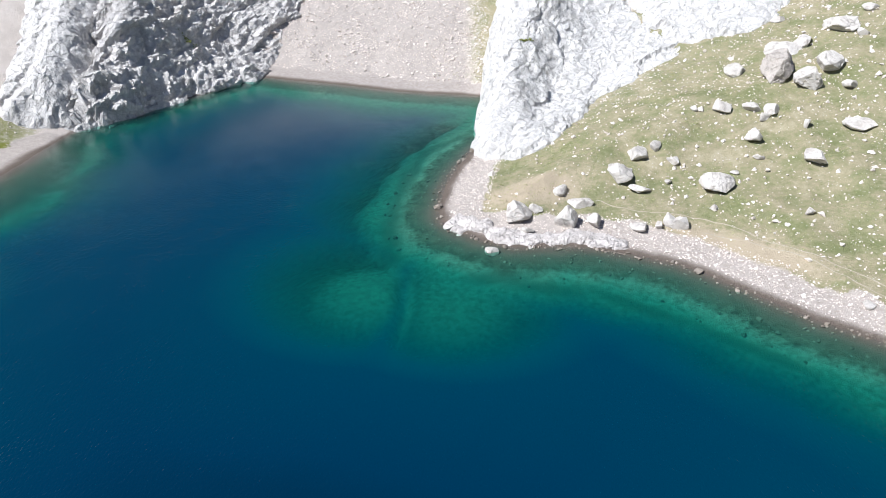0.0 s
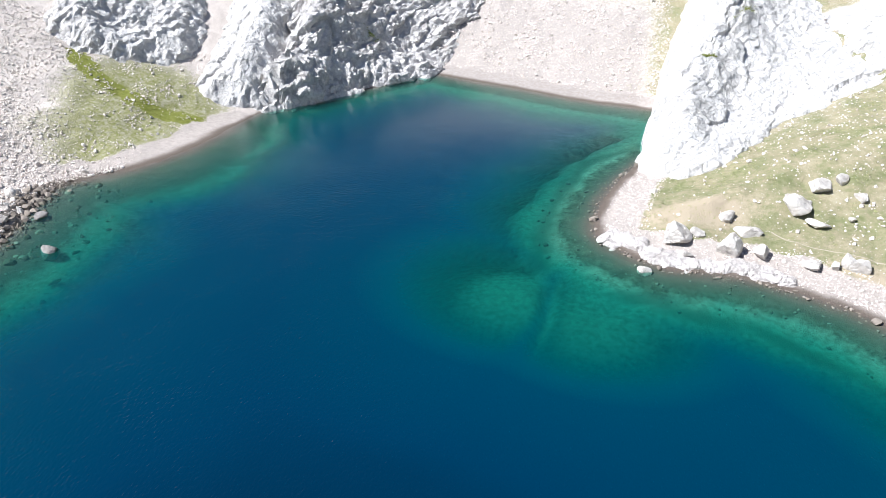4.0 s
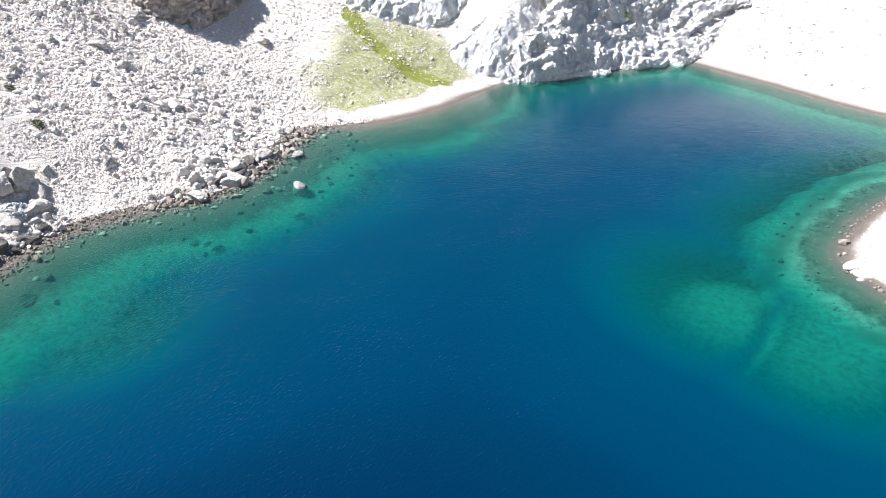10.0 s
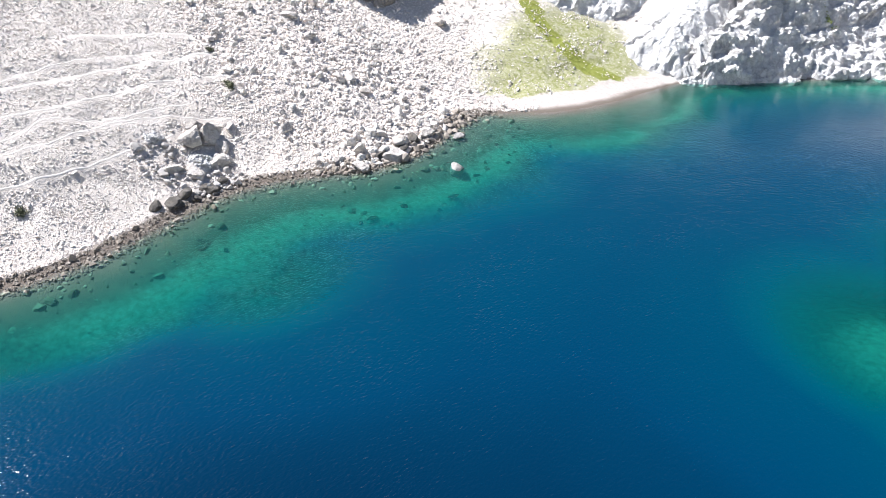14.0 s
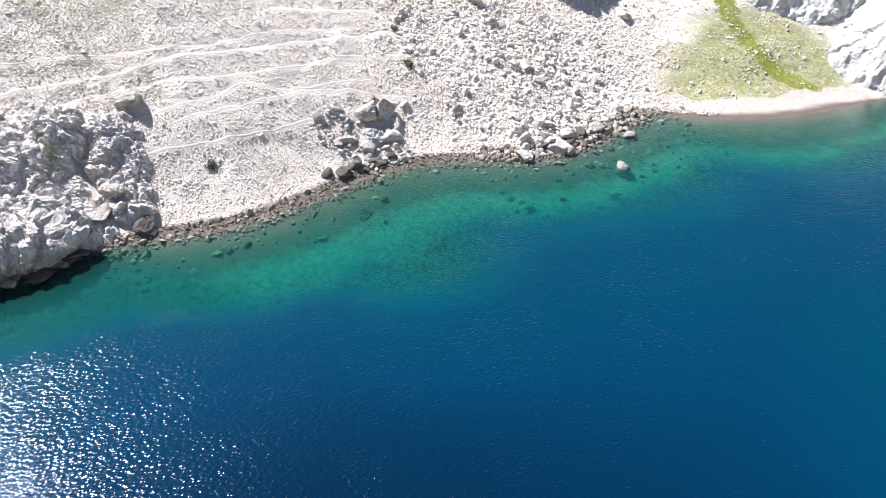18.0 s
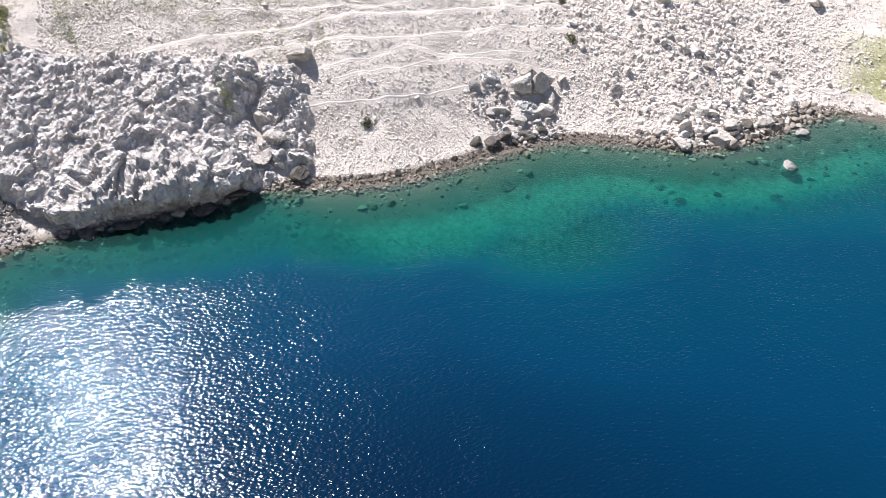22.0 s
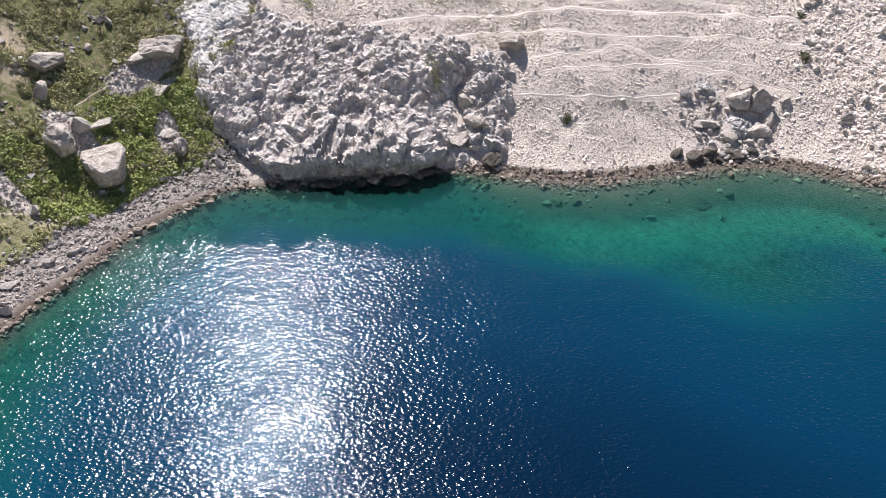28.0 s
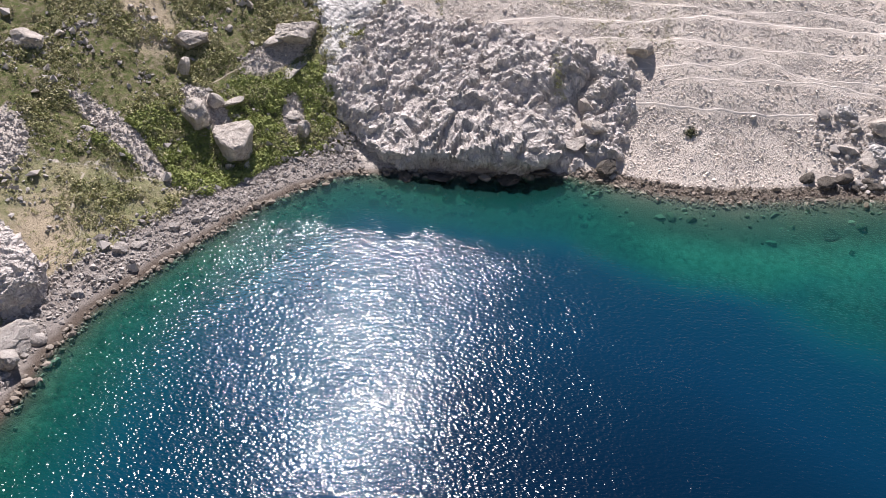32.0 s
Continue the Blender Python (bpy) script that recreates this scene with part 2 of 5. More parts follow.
# wet rock tone, also used to paint overhang shade at the buttress foot
WET_SHADE_BOULDER = boulder_material("wet_or_shade_boulder", (0.19, 0.17, 0.155), (0.11, 0.098, 0.085), (0.06, 0.055, 0.05))
LOOSE_PALE = loose_rock_material("loose_pale_stone", [(0.0, (0.74, 0.67, 0.61)), (0.4, (0.67, 0.6, 0.54)), (0.75, (0.78, 0.715, 0.66)), (1.0, (0.57, 0.505, 0.455))])
LOOSE_GREY = loose_rock_material("loose_grey_stone", [(0.0, (0.42, 0.385, 0.355)), (0.4, (0.33, 0.3, 0.275)), (0.75, (0.5, 0.465, 0.44)), (1.0, (0.25, 0.225, 0.205))])
LOOSE_DARK = loose_rock_material("loose_wet_stone", [(0.0, (0.27, 0.23, 0.19)), (0.5, (0.17, 0.145, 0.12)), (1.0, (0.36, 0.315, 0.27))])
LOOSE_BED = loose_rock_material("sunken_stone", [(0.0, (0.09, 0.08, 0.06)), (0.5, (0.2, 0.185, 0.145)), (1.0, (0.42, 0.39, 0.32))])
PATH_DIRT = plain_material("pale_path_dirt", [(0.3, (0.62, 0.555, 0.495)), (0.55, (0.7, 0.635, 0.575)), (0.8, (0.76, 0.695, 0.635))], 1.2, bump=0.06)
PATH_EARTH = plain_material("brown_path_earth", [(0.3, (0.36, 0.315, 0.24)), (0.7, (0.46, 0.41, 0.33))], 2.0, bump=0.03)
SHRUB_LEAF = leaf_material("alpine_shrub_leaf", [(0.0, (0.19, 0.21, 0.08)), (0.4, (0.29, 0.3, 0.125)), (0.75, (0.38, 0.36, 0.18)), (1.0, (0.45, 0.4, 0.27))])
GREEN_LEAF = leaf_material("fresh_shrub_leaf", [(0.0, (0.21, 0.26, 0.075)), (0.4, (0.3, 0.35, 0.11)), (0.75, (0.38, 0.4, 0.15)), (1.0, (0.18, 0.22, 0.065))])
BUSH_LEAF = leaf_material("dark_bush_leaf", [(0.0, (0.05, 0.06, 0.03)), (0.5, (0.09, 0.095, 0.05)), (1.0, (0.14, 0.135, 0.08))])
TURF_LEAF = leaf_material("dry_turf_blade", [(0.0, (0.34, 0.35, 0.16)), (0.5, (0.42, 0.39, 0.22)), (1.0, (0.28, 0.31, 0.12))])
LUSH_LEAF = leaf_material("lush_grass_blade", [(0.0, (0.16, 0.19, 0.03)), (0.5, (0.24, 0.26, 0.06)), (1.0, (0.12, 0.15, 0.025))])

# ---------------------------------------------------------------- noise
GRADS = np.array([(1, 1, 0), (-1, 1, 0), (1, -1, 0), (-1, -1, 0), (1, 0, 1), (-1, 0, 1), (1, 0, -1), (-1, 0, -1),
                  (0, 1, 1), (0, -1, 1), (0, 1, -1), (0, -1, -1)], dtype=np.float32)


def hashed(i, j, k, seed=0):
    """A whole number for each lattice cell, the same at every build."""
    n = (i.astype(np.int64) * 374761393 + j.astype(np.int64) * 668265263 + k.astype(np.int64) * 2147483647 + seed * 1274126177) & 0xFFFFFFFF
    n = ((n ^ (n >> 13)) * 1274126177) & 0xFFFFFFFF
    n = ((n ^ (n >> 15)) * 2246822519) & 0xFFFFFFFF
    return n ^ (n >> 16)


def perlin(p, seed=0):
    """Gradient noise, about -1 to 1, at the points p (n, 3)."""
    q = np.floor(p).astype(np.int64)
    f = (p - q).astype(np.float32)
    u = f * f * f * (f * (f * 6 - 15) + 10)
    total = np.zeros(len(p), dtype=np.float32)
    for dx in (0, 1):
        wx = u[:, 0] if dx else 1 - u[:, 0]
        for dy in (0, 1):
            wy = u[:, 1] if dy else 1 - u[:, 1]
            for dz in (0, 1):
                wz = u[:, 2] if dz else 1 - u[:, 2]
                g = GRADS[hashed(q[:, 0] + dx, q[:, 1] + dy, q[:, 2] + dz, seed) % 12]
                total += wx * wy * wz * (g[:, 0] * (f[:, 0] - dx) + g[:, 1] * (f[:, 1] - dy) + g[:, 2] * (f[:, 2] - dz))
    return total


def fbm(p, octaves=4, gain=0.5, seed=0, ridged=False):
    total, amp = np.zeros(len(p), dtype=np.float32), 1.0
    for o in range(octaves):
        n = perlin(p * 2.03 ** o + 17.3 * o, seed + o)
        total += amp * (1 - 2 * np.abs(n) if ridged else n)
        amp *= gain
    return total


def facets(p, seed=0, tilt=0.6):
    """Broken rock: every cell of a jittered lattice is a tilted plane of its own."""
    q = np.floor(p).astype(np.int64)
    best = np.full(len(p), 9.0, dtype=np.float32)
    value = np.zeros(len(p), dtype=np.float32)
    for dx in (-1, 0, 1):
        for dy in (-1, 0, 1):
            for dz in (-1, 0, 1):
                c = q + (dx, dy, dz)
                h = hashed(c[:, 0], c[:, 1], c[:, 2], seed)
                r = np.stack([(h & 255), (h >> 8) & 255, (h >> 16) & 255], 1).astype(np.float32) / 255
                away = (p - c - 0.15 - 0.7 * r).astype(np.float32)
                d = (away * away).sum(1)
                near = d < best
                best = np.where(near, d, best)
                h2 = hashed(c[:, 1], c[:, 2], c[:, 0], seed + 7)
                t = np.stack([(h2 & 255), (h2 >> 8) & 255, (h2 >> 16) & 255], 1).astype(np.float32) / 127.5 - 1
                value = np.where(near, tilt * (away * t).sum(1) + 0.35 * (r[:, 0] - 0.5), value)
    return value


def flat3(x, y, z=0.0):
    return np.stack([x, y, np.full_like(x, z)], 1)


def step(a, b, v):
    u = np.clip((v - a) / (b - a), 0, 1)
    return u * u * (3 - 2 * u)


# ---------------------------------------------------------------- the plan of the lake
# Each stretch of shore: its points, then beach width, beach slope, slope above, shelf width, shelf slope,
# grass, lush green, scree, blocks
STRETCHES = [
    ("spit", [(60, 57), (50.7, 66), (44.2, 71.3), (37.8, 78.4), (32.1, 83.8), (25.1, 87.1), (17.5, 89.2), (9.8, 89), (4.2, 92.3), (0.4, 96), (-0.4, 103), (1.6, 114), (6, 126)],
     (6.5, 0.14, 0.26, 12, 0.17, 1, 0, 0, 0)),
    ("slab", [(12, 135), (17, 146), (15, 155)], (1.5, 0.3, 0.4, 13, 0.16, 0.5, 0, 0.2, 0)),
    ("bay", [(7.2, 159.3), (-8.2, 162.6), (-24.7, 168.8), (-38, 173), (-46.4, 174.9)], (6.5, 0.16, 0.5, 11, 0.2, 0.68, 0, 0.7, 0)),
    ("crag", [(-53.4, 164.8), (-64.8, 148.7), (-69, 143.4), (-74, 137)], (0.5, 0.4, 0.6, 4, 0.35, 0.1, 0, 0.6, 0)),
    ("fan", [(-75.6, 128), (-76.9, 117), (-79.9, 107), (-84.3, 100.3), (-88.5, 95.5)], (6.5, 0.11, 0.3, 15, 0.12, 0.6, 1, 0.4, 0)),
    ("blocks", [(-90.2, 92.5), (-88.7, 85), (-85, 74), (-84.3, 68), (-85.2, 61.5), (-87.6, 57.6)], (2.0, 0.3, 0.44, 14, 0.15, 0, 0, 1, 1)),
    ("scree", [(-92, 47), (-92.3, 38.5), (-89.8, 28), (-87.8, 20), (-87.5, 13), (-89, 5.5)], (3.0, 0.3, 0.6, 19, 0.14, 0, 0, 1, 0)),
    ("buttress", [(-89.8, -1), (-87.4, -10), (-86, -18), (-85, -26.6)], (0.5, 0.4, 0.52, 11, 0.32, 0.1, 0, 0.6, 0)),
    ("meadow", [(-82.4, -32.8), (-77, -37.4), (-70.6, -41.2), (-63.4, -44), (-55.8, -47), (-48.4, -49), (-40, -49), (-34.3, -48.1)],
     (6.0, 0.16, 0.46, 6, 0.45, 1, 0, 0, 0)),
    ("behind", [(-14, -52), (14, -57), (46, -54), (72, -38), (84, -10), (82, 22), (72, 42)], (5.0, 0.2, 0.42, 9, 0.25, 0.8, 0, 0.3, 0)),
]


def shore_line(spacing=2.2):
    """The closed shore, glided through the plan's points: samples, and what holds at each."""
    pts = [p for _, l, _ in STRETCHES for p in l]
    own = [v for _, l, v in STRETCHES for _ in l]
    pts, own = np.array(pts, dtype=float), np.array(own, dtype=float)
    n, out, val = len(pts), [], []
    for i in range(n):
        a, b, c, d = pts[i - 1], pts[i], pts[(i + 1) % n], pts[(i + 2) % n]
        m = max(2, int(np.linalg.norm(c - b) / spacing))
        for k in range(m):
            u = k / m
            out.append(0.5 * (2 * b + (c - a) * u + (2 * a - 5 * b + 4 * c - d) * u * u + (3 * b - a - 3 * c + d) * u ** 3))
            val.append(own[i] * (1 - u) + own[(i + 1) % n] * u)
    return np.array(out), np.array(val)


SHORE, SHORE_VALUES = shore_line()


def shore_field(x, y):
    """Distance inland (below 0: out in the lake), and the plan's values there, for many points."""
    a, b = SHORE.astype(np.float32), np.roll(SHORE, -1, axis=0).astype(np.float32)
    dist, values = np.empty(len(x), np.float32), np.empty((len(x), SHORE_VALUES.shape[1]), np.float32)
    ab = b - a
    ll = (ab * ab).sum(1)
    vals = SHORE_VALUES.astype(np.float32)
    for s in range(0, len(x), 20000):
        px, py = x[s:s + 20000, None].astype(np.float32), y[s:s + 20000, None].astype(np.float32)
        dx, dy = px - a[None, :, 0], py - a[None, :, 1]
        u = np.clip((dx * ab[:, 0] + dy * ab[:, 1]) / ll, 0, 1)
        ex, ey = dx - u * ab[:, 0], dy - u * ab[:, 1]
        d2 = ex * ex + ey * ey
        dist[s:s + 20000] = np.sqrt(d2.min(1))
        w = 1 / (d2 + 3.0) ** 2
        values[s:s + 20000] = (w @ vals) / w.sum(1, keepdims=True)
        cross = (a[None, :, 1] > py) != (b[None, :, 1] > py)
        with np.errstate(divide="ignore", invalid="ignore"):
            xi = a[None, :, 0] + (py - a[None, :, 1]) * ab[None, :, 0] / ab[None, :, 1]
        inside = (cross & (px < xi)).sum(1) % 2 == 1
        dist[s:s + 20000] *= np.where(inside, -1, 1)
    return dist, values


def axis_lines(lo, hi, fine, far):
    """Grid lines: even between lo and hi, then wider and wider out to far."""
    mid = np.arange(lo, hi + fine / 2, fine)
    grow, d, edge = [], fine, 0.0
    while edge < far:
        d *= 1.22
        edge += d
        grow.append(edge)
    grow = np.array(grow)
    return np.concatenate([(lo - grow)[::-1], mid, hi + grow])


GX = axis_lines(-150, 105, 0.58, 2400)
GY = axis_lines(-90, 220, 0.58, 2400)


SHOALS = [(-9.5, 79.5, 8.5, 1.9), (1, 76.5, 9, 2.0), (-71, 33, 8, 3.0)]
WEED_LINES = [[(9, 142), (2, 134), (-3, 129), (-6.8, 113), (-8.2, 97), (-7.4, 89)], [(-58, 136), (-61, 130), (-63.5, 121), (-66, 113)]]
# the last patch paints the overhang's shade onto the bed as well as weed
WEED_SHADE_PATCHES = [(7.5, 82.5, 5, 1.6, 0), (14, 80, 6, 1.4, -10), (25, 76, 9, 1.1, -35), (36, 67, 9, 1.0, -42), (-78, -25, 7, 3, 70), (-80, -14, 5, 1.6, 85), (-70, -37, 6, 2, -30), (-84, 74, 5, 1.6, 80), (-83.5, -5, 6, 3.5, 80)]

# invented hollows: bed sunk only to darken water that looks darker at some angles
DARKENING_HOLLOWS = [(-35, 5, 31, 17), (-7, 45, 28, 8)]


def relief():
    """Height of the ground on the grid, and the masks for its materials."""
    xx, yy = np.meshgrid(GX, GY)
    x, y = xx.ravel(), yy.ravel()
    s, v = shore_field(x, y)
    beach, bslope, slope, shelf, sslope, grass, lush, scree, blocks = v.T
    p = flat3(x, y)
    wob = fbm(p / 9, 3, 0.5, 3)
    s2 = s + 0.5 * fbm(p / 4.0, 2, 0.5, 11) * np.minimum(1, np.abs(s) + 0.2)
    up = np.maximum(s2, 0)
    b = np.minimum(up, beach)
    rest = np.maximum(up - beach, 0)
    far = np.minimum(rest, 150) + 0.35 * np.maximum(rest - 150, 0) * (1 - np.clip(rest / 4200, 0, 0.8))
    land = bslope * b + slope * far * (0.75 + 0.25 * step(0, 14, rest))
    rough = step(1, 9, s)
    land = land + rough * (0.55 * wob * (0.4 + grass) + 0.16 * fbm(p / 2.2, 3, 0.6, 5) * (0.6 + 0.9 * blocks))
    land = land + step(60, 260, s) * 26 * fbm(p / 120, 4, 0.5, 9)
    out = np.maximum(-s2, 0)
    shelf = shelf * (1 + 0.28 * fbm(p / 14, 2, 0.5, 21))
    d = sslope * np.minimum(out, shelf) + 0.62 * np.maximum(out - shelf, 0)
    d = 24 * (1 - np.exp(-d / 24))
    d = d + 0.14 * fbm(p / 3.0, 3, 0.6, 31) * step(0.5, 5, out)
    for cx, cy, r, top in SHOALS:
        d = np.minimum(d, top + 0.055 * np.maximum(np.hypot(x - cx, y - cy) - 0.3 * r, 0) ** 1.6)
    # extra depth builds a view-dependent darkening into the water colour
    for cx, cy, r, more in DARKENING_HOLLOWS:
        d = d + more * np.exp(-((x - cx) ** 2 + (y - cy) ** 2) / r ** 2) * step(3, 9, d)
    d = d + 1.4 * np.exp(-((x + 4.5 + 0.12 * (82 - y) + 1.6 * wob) / 1.2) ** 2) * step(88, 83, y) * step(62, 68, y)
    z = np.where(s2 > 0, land, -np.maximum(d, 0.02 * out))
    return (z.reshape(xx.shape), s.reshape(xx.shape), v.reshape(xx.shape + (v.shape[1],)), x, y)


def grid_at(grid, x, y):
    """Bilinear value of a grid at any places."""
    x, y = np.atleast_1d(np.asarray(x, float)), np.atleast_1d(np.asarray(y, float))
    i = np.clip(np.searchsorted(GX, x) - 1, 0, len(GX) - 2)
    j = np.clip(np.searchsorted(GY, y) - 1, 0, len(GY) - 2)
    u, w = (x - GX[i]) / (GX[i + 1] - GX[i]), (y - GY[j]) / (GY[j + 1] - GY[j])
    return (grid[j, i] * (1 - u) * (1 - w) + grid[j, i + 1] * u * (1 - w) + grid[j + 1, i] * (1 - u) * w + grid[j + 1, i + 1] * u * w)


HEIGHT, INLAND, PLAN, GRID_X, GRID_Y = relief()

# ---------------------------------------------------------------- mesh helpers
def mesh_from(name, verts, faces, material, smooth=False, parent=None):
    """One mesh object from arrays of corners and of faces with equally many corners."""
    me = bpy.data.meshes.new(name)
    verts, faces = np.asarray(verts, np.float32), np.asarray(faces, np.int32)
    k = faces.shape[1]
    me.vertices.add(len(verts))
    me.vertices.foreach_set("co", verts.ravel())
    me.loops.add(faces.size)
    me.loops.foreach_set("vertex_index", faces.ravel())
    me.polygons.add(len(faces))
    me.polygons.foreach_set("loop_start", np.arange(0, faces.size, k, dtype=np.int32))
    me.polygons.foreach_set("use_smooth", np.full(len(faces), smooth))
    me.update(calc_edges=True)
    me.materials.append(material)
    ob = new(name, me)
    if parent:
        ob.parent = parent
    return ob


def float_attr(ob, name, values):
    ob.data.attributes.new(name, "FLOAT", "POINT").data.foreach_set("value", np.asarray(values, np.float32).ravel())


def grid_faces(ny, nx):
    i = np.arange(ny * nx).reshape(ny, nx)
    return np.stack([i[:-1, :-1], i[:-1, 1:], i[1:, 1:], i[1:, :-1]], -1).reshape(-1, 4)


ICO = {}


def ico(level):
    """Directions and triangles of a fine ball."""
    if level == 0:                      # eight faces, for the smallest stones
        return (np.array([(1, 0, 0), (0, 1, 0), (-1, 0, 0), (0, -1, 0), (0, 0, 1), (0, 0, -1)], float),
                np.array([(0, 1, 4), (1, 2, 4), (2, 3, 4), (3, 0, 4), (1, 0, 5), (2, 1, 5), (3, 2, 5), (0, 3, 5)]))
    if level not in ICO:
        bm = bmesh.new()
        bmesh.ops.create_icosphere(bm, subdivisions=level, radius=1)
        v = np.array([q.co[:] for q in bm.verts])
        f = np.array([[q.index for q in p.verts] for p in bm.faces])
        bm.free()
        ICO[level] = (v / np.linalg.norm(v, axis=1)[:, None], f)
    return ICO[level]


def height_at(x, y):
    return grid_at(HEIGHT, x, y)


# ---------------------------------------------------------------- ground, lake
RNG = np.random.default_rng(7)


def blob(x, y, cx, cy, rx, ry, turn):
    """1 inside an oval patch of the plan, falling to 0 at its rim."""
    c, s_ = math.cos(radians(turn)), math.sin(radians(turn))
    u, v = ((x - cx) * c + (y - cy) * s_) / rx, (-(x - cx) * s_ + (y - cy) * c) / ry
    return np.clip(1.5 - np.sqrt(u * u + v * v), 0, 1)


def build_ground():
    z = HEIGHT.ravel()
    ob = mesh_from("ground", np.stack([GRID_X, GRID_Y, z], 1), grid_faces(len(GY), len(GX)), GROUND, True)
    s, v = INLAND.ravel(), PLAN.reshape(-1, PLAN.shape[2])
    beach, grass, lush, scree = v[:, 0], v[:, 5], v[:, 6], v[:, 7]
    x, y = GRID_X, GRID_Y
    soft = 1.6 * fbm(flat3(x, y) / 5, 3, 0.5, 41)
    inland = step(-1.5, 2.0, s - beach + soft)
    east = step(-70, 0, x) * step(-20, 60, y)
    west = step(-20, -36, y) * step(-20, -30, x)
    fan = np.clip(lush * 1.5 - 0.35, 0, 1) * step(27, 20, s)
    bay = step(158, 166, y) * step(14, 4, x) * step(-62, -52, x)
    pale = step(-75, -66, x + 0.35 * (y + 55) + 2 * soft)
    float_attr(ob, "turf", np.maximum.reduce([np.clip(grass * east, 0, 1), 0.75 * grass * (1 - west), grass * west * pale]) * inland * (1 - 0.3 * bay))
    float_attr(ob, "meadow", np.clip(grass * west * 1.2, 0, 1) * inland * (1 - pale))
    stream = np.full(len(x), 99.0)
    for a_, b_ in zip(STREAM[:-1], STREAM[1:]):
        u = np.clip(((x - a_[0]) * (b_[0] - a_[0]) + (y - a_[1]) * (b_[1] - a_[1])) / ((b_[0] - a_[0]) ** 2 + (b_[1] - a_[1]) ** 2), 0, 1)
        stream = np.minimum(stream, np.hypot(x - a_[0] - u * (b_[0] - a_[0]), y - a_[1] - u * (b_[1] - a_[1])))
    damp = step(3.6, 0.4, stream + 1.2 * fbm(flat3(x, y) / 3, 2, 0.5, 43))
    fan = np.maximum(fan, blob(x, y, -91.5, 123, 18, 17, 0))
    float_attr(ob, "west", np.maximum(west, 0.45 * bay))
    float_attr(ob, "lush", fan * inland * 0.82)
    float_attr(ob, "damp", damp * inland)
    bare = np.maximum.reduce([blob(x, y, *b) for b in BARE_PATCHES])
    float_attr(ob, "bare", bare)
    float_attr(ob, "dirt", np.maximum.reduce([blob(x, y, *b) for b in DIRT_PATCHES]) * inland)
    float_attr(ob, "beach", np.maximum(0.58 * bay * step(50, 30, s), step(2.5, -1.0, s - beach + soft) * step(0.5, 3, beach) * step(-3, 0, s) * (1 - 0.8 * step(0.5, 1, scree))))
    rocky = step(-78, -83, x) * step(-2, 6, y) * step(96, 90, y)
    float_attr(ob, "wet", step(0.3 + 0.4 * rocky, 0.08 + 0.3 * rocky, z) * step(-3.2, -0.9, z))
    float_attr(ob, "bed", np.where(x < -66, step(-0.7, -2.0, z), step(-0.3, -1.1, z)))
    weed_shade = 0.7 * np.maximum.reduce([blob(x, y, *b) for b in WEED_SHADE_PATCHES])
    for line in WEED_LINES:
        for a_, b_ in zip(line[:-1], line[1:]):
            u = np.clip(((x - a_[0]) * (b_[0] - a_[0]) + (y - a_[1]) * (b_[1] - a_[1])) / ((b_[0] - a_[0]) ** 2 + (b_[1] - a_[1]) ** 2), 0, 1)
            weed_shade = np.maximum(weed_shade, 0.75 * step(3.4, 0.2, np.hypot(x - a_[0] - u * (b_[0] - a_[0]), y - a_[1] - u * (b_[1] - a_[1])) + 0.8 * soft))
    float_attr(ob, "weed_shade", weed_shade)
    band = 0.62 * step(-0.9, -1.5, z) * step(-3.6, -2.2, z) * step(-56, -66, x) * step(0, 16, y) * step(150, 130, y)
    shoal = np.maximum.reduce([step(cx_r, 0.5 * cx_r, np.hypot(x - cx, y - cy)) for cx, cy, cx_r, _ in ((c[0], c[1], 1.25 * c[2], c[3]) for c in SHOALS[:2])])
    margin = step(-0.6, -1.1, z) * step(-3.5, -2.2, z) * step(20, 60, y) * step(-66, -50, x)
    float_attr(ob, "silt", np.maximum.reduce([band, 0.66 * shoal, 0.62 * margin]))
    tagged(ob, "pale scree, turf and gravel slopes round the lake", "ground", kind="structure")
    return ob


def build_water():
    xs, ys = np.arange(-110, 112, 1.0), np.arange(-80, 200, 1.0)
    xx, yy = np.meshgrid(xs, ys)
    x, y = xx.ravel(), yy.ravel()
    z = height_at(x, y)
    s = grid_at(INLAND, x, y)
    faces = grid_faces(len(ys), len(xs))
    faces = faces[(z[faces].min(1) < 0.6)]
    used, faces = np.unique(faces, return_inverse=True)
    faces = faces.reshape(-1, 4)
    ob = mesh_from("lake_water", np.stack([x, y, np.zeros_like(x)], 1)[used], faces, WATER, True)
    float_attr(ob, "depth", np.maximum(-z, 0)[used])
    # still water in the lee of the buttress: its rim lies about 12 m off the rock
    rim = LEE_X + 4.5 * fbm(flat3(x * 0.5, y) / 6, 3, 0.5, 51)
    lee = step(4.5, -3.6, x - rim) * step(34, 20, y) * step(-44, -38, y)
    float_attr(ob, "calm", np.maximum(lee, 0.5 * step(-7, 0, s))[used])
    float_attr(ob, "breeze", (0.2 + 0.3 * step(135, 75, y) + 0.5 * step(75, 30, y) + 0.55 * step(-20, -42, y))[used])
    tagged(ob, "clear deep blue mountain lake with turquoise shallows", "lake", kind="structure")
    return ob


LEE_X = -71.5
STREAM = [(-110, 128), (-104, 124.5), (-96, 123), (-88.3, 123.5), (-82, 126), (-76, 130)]
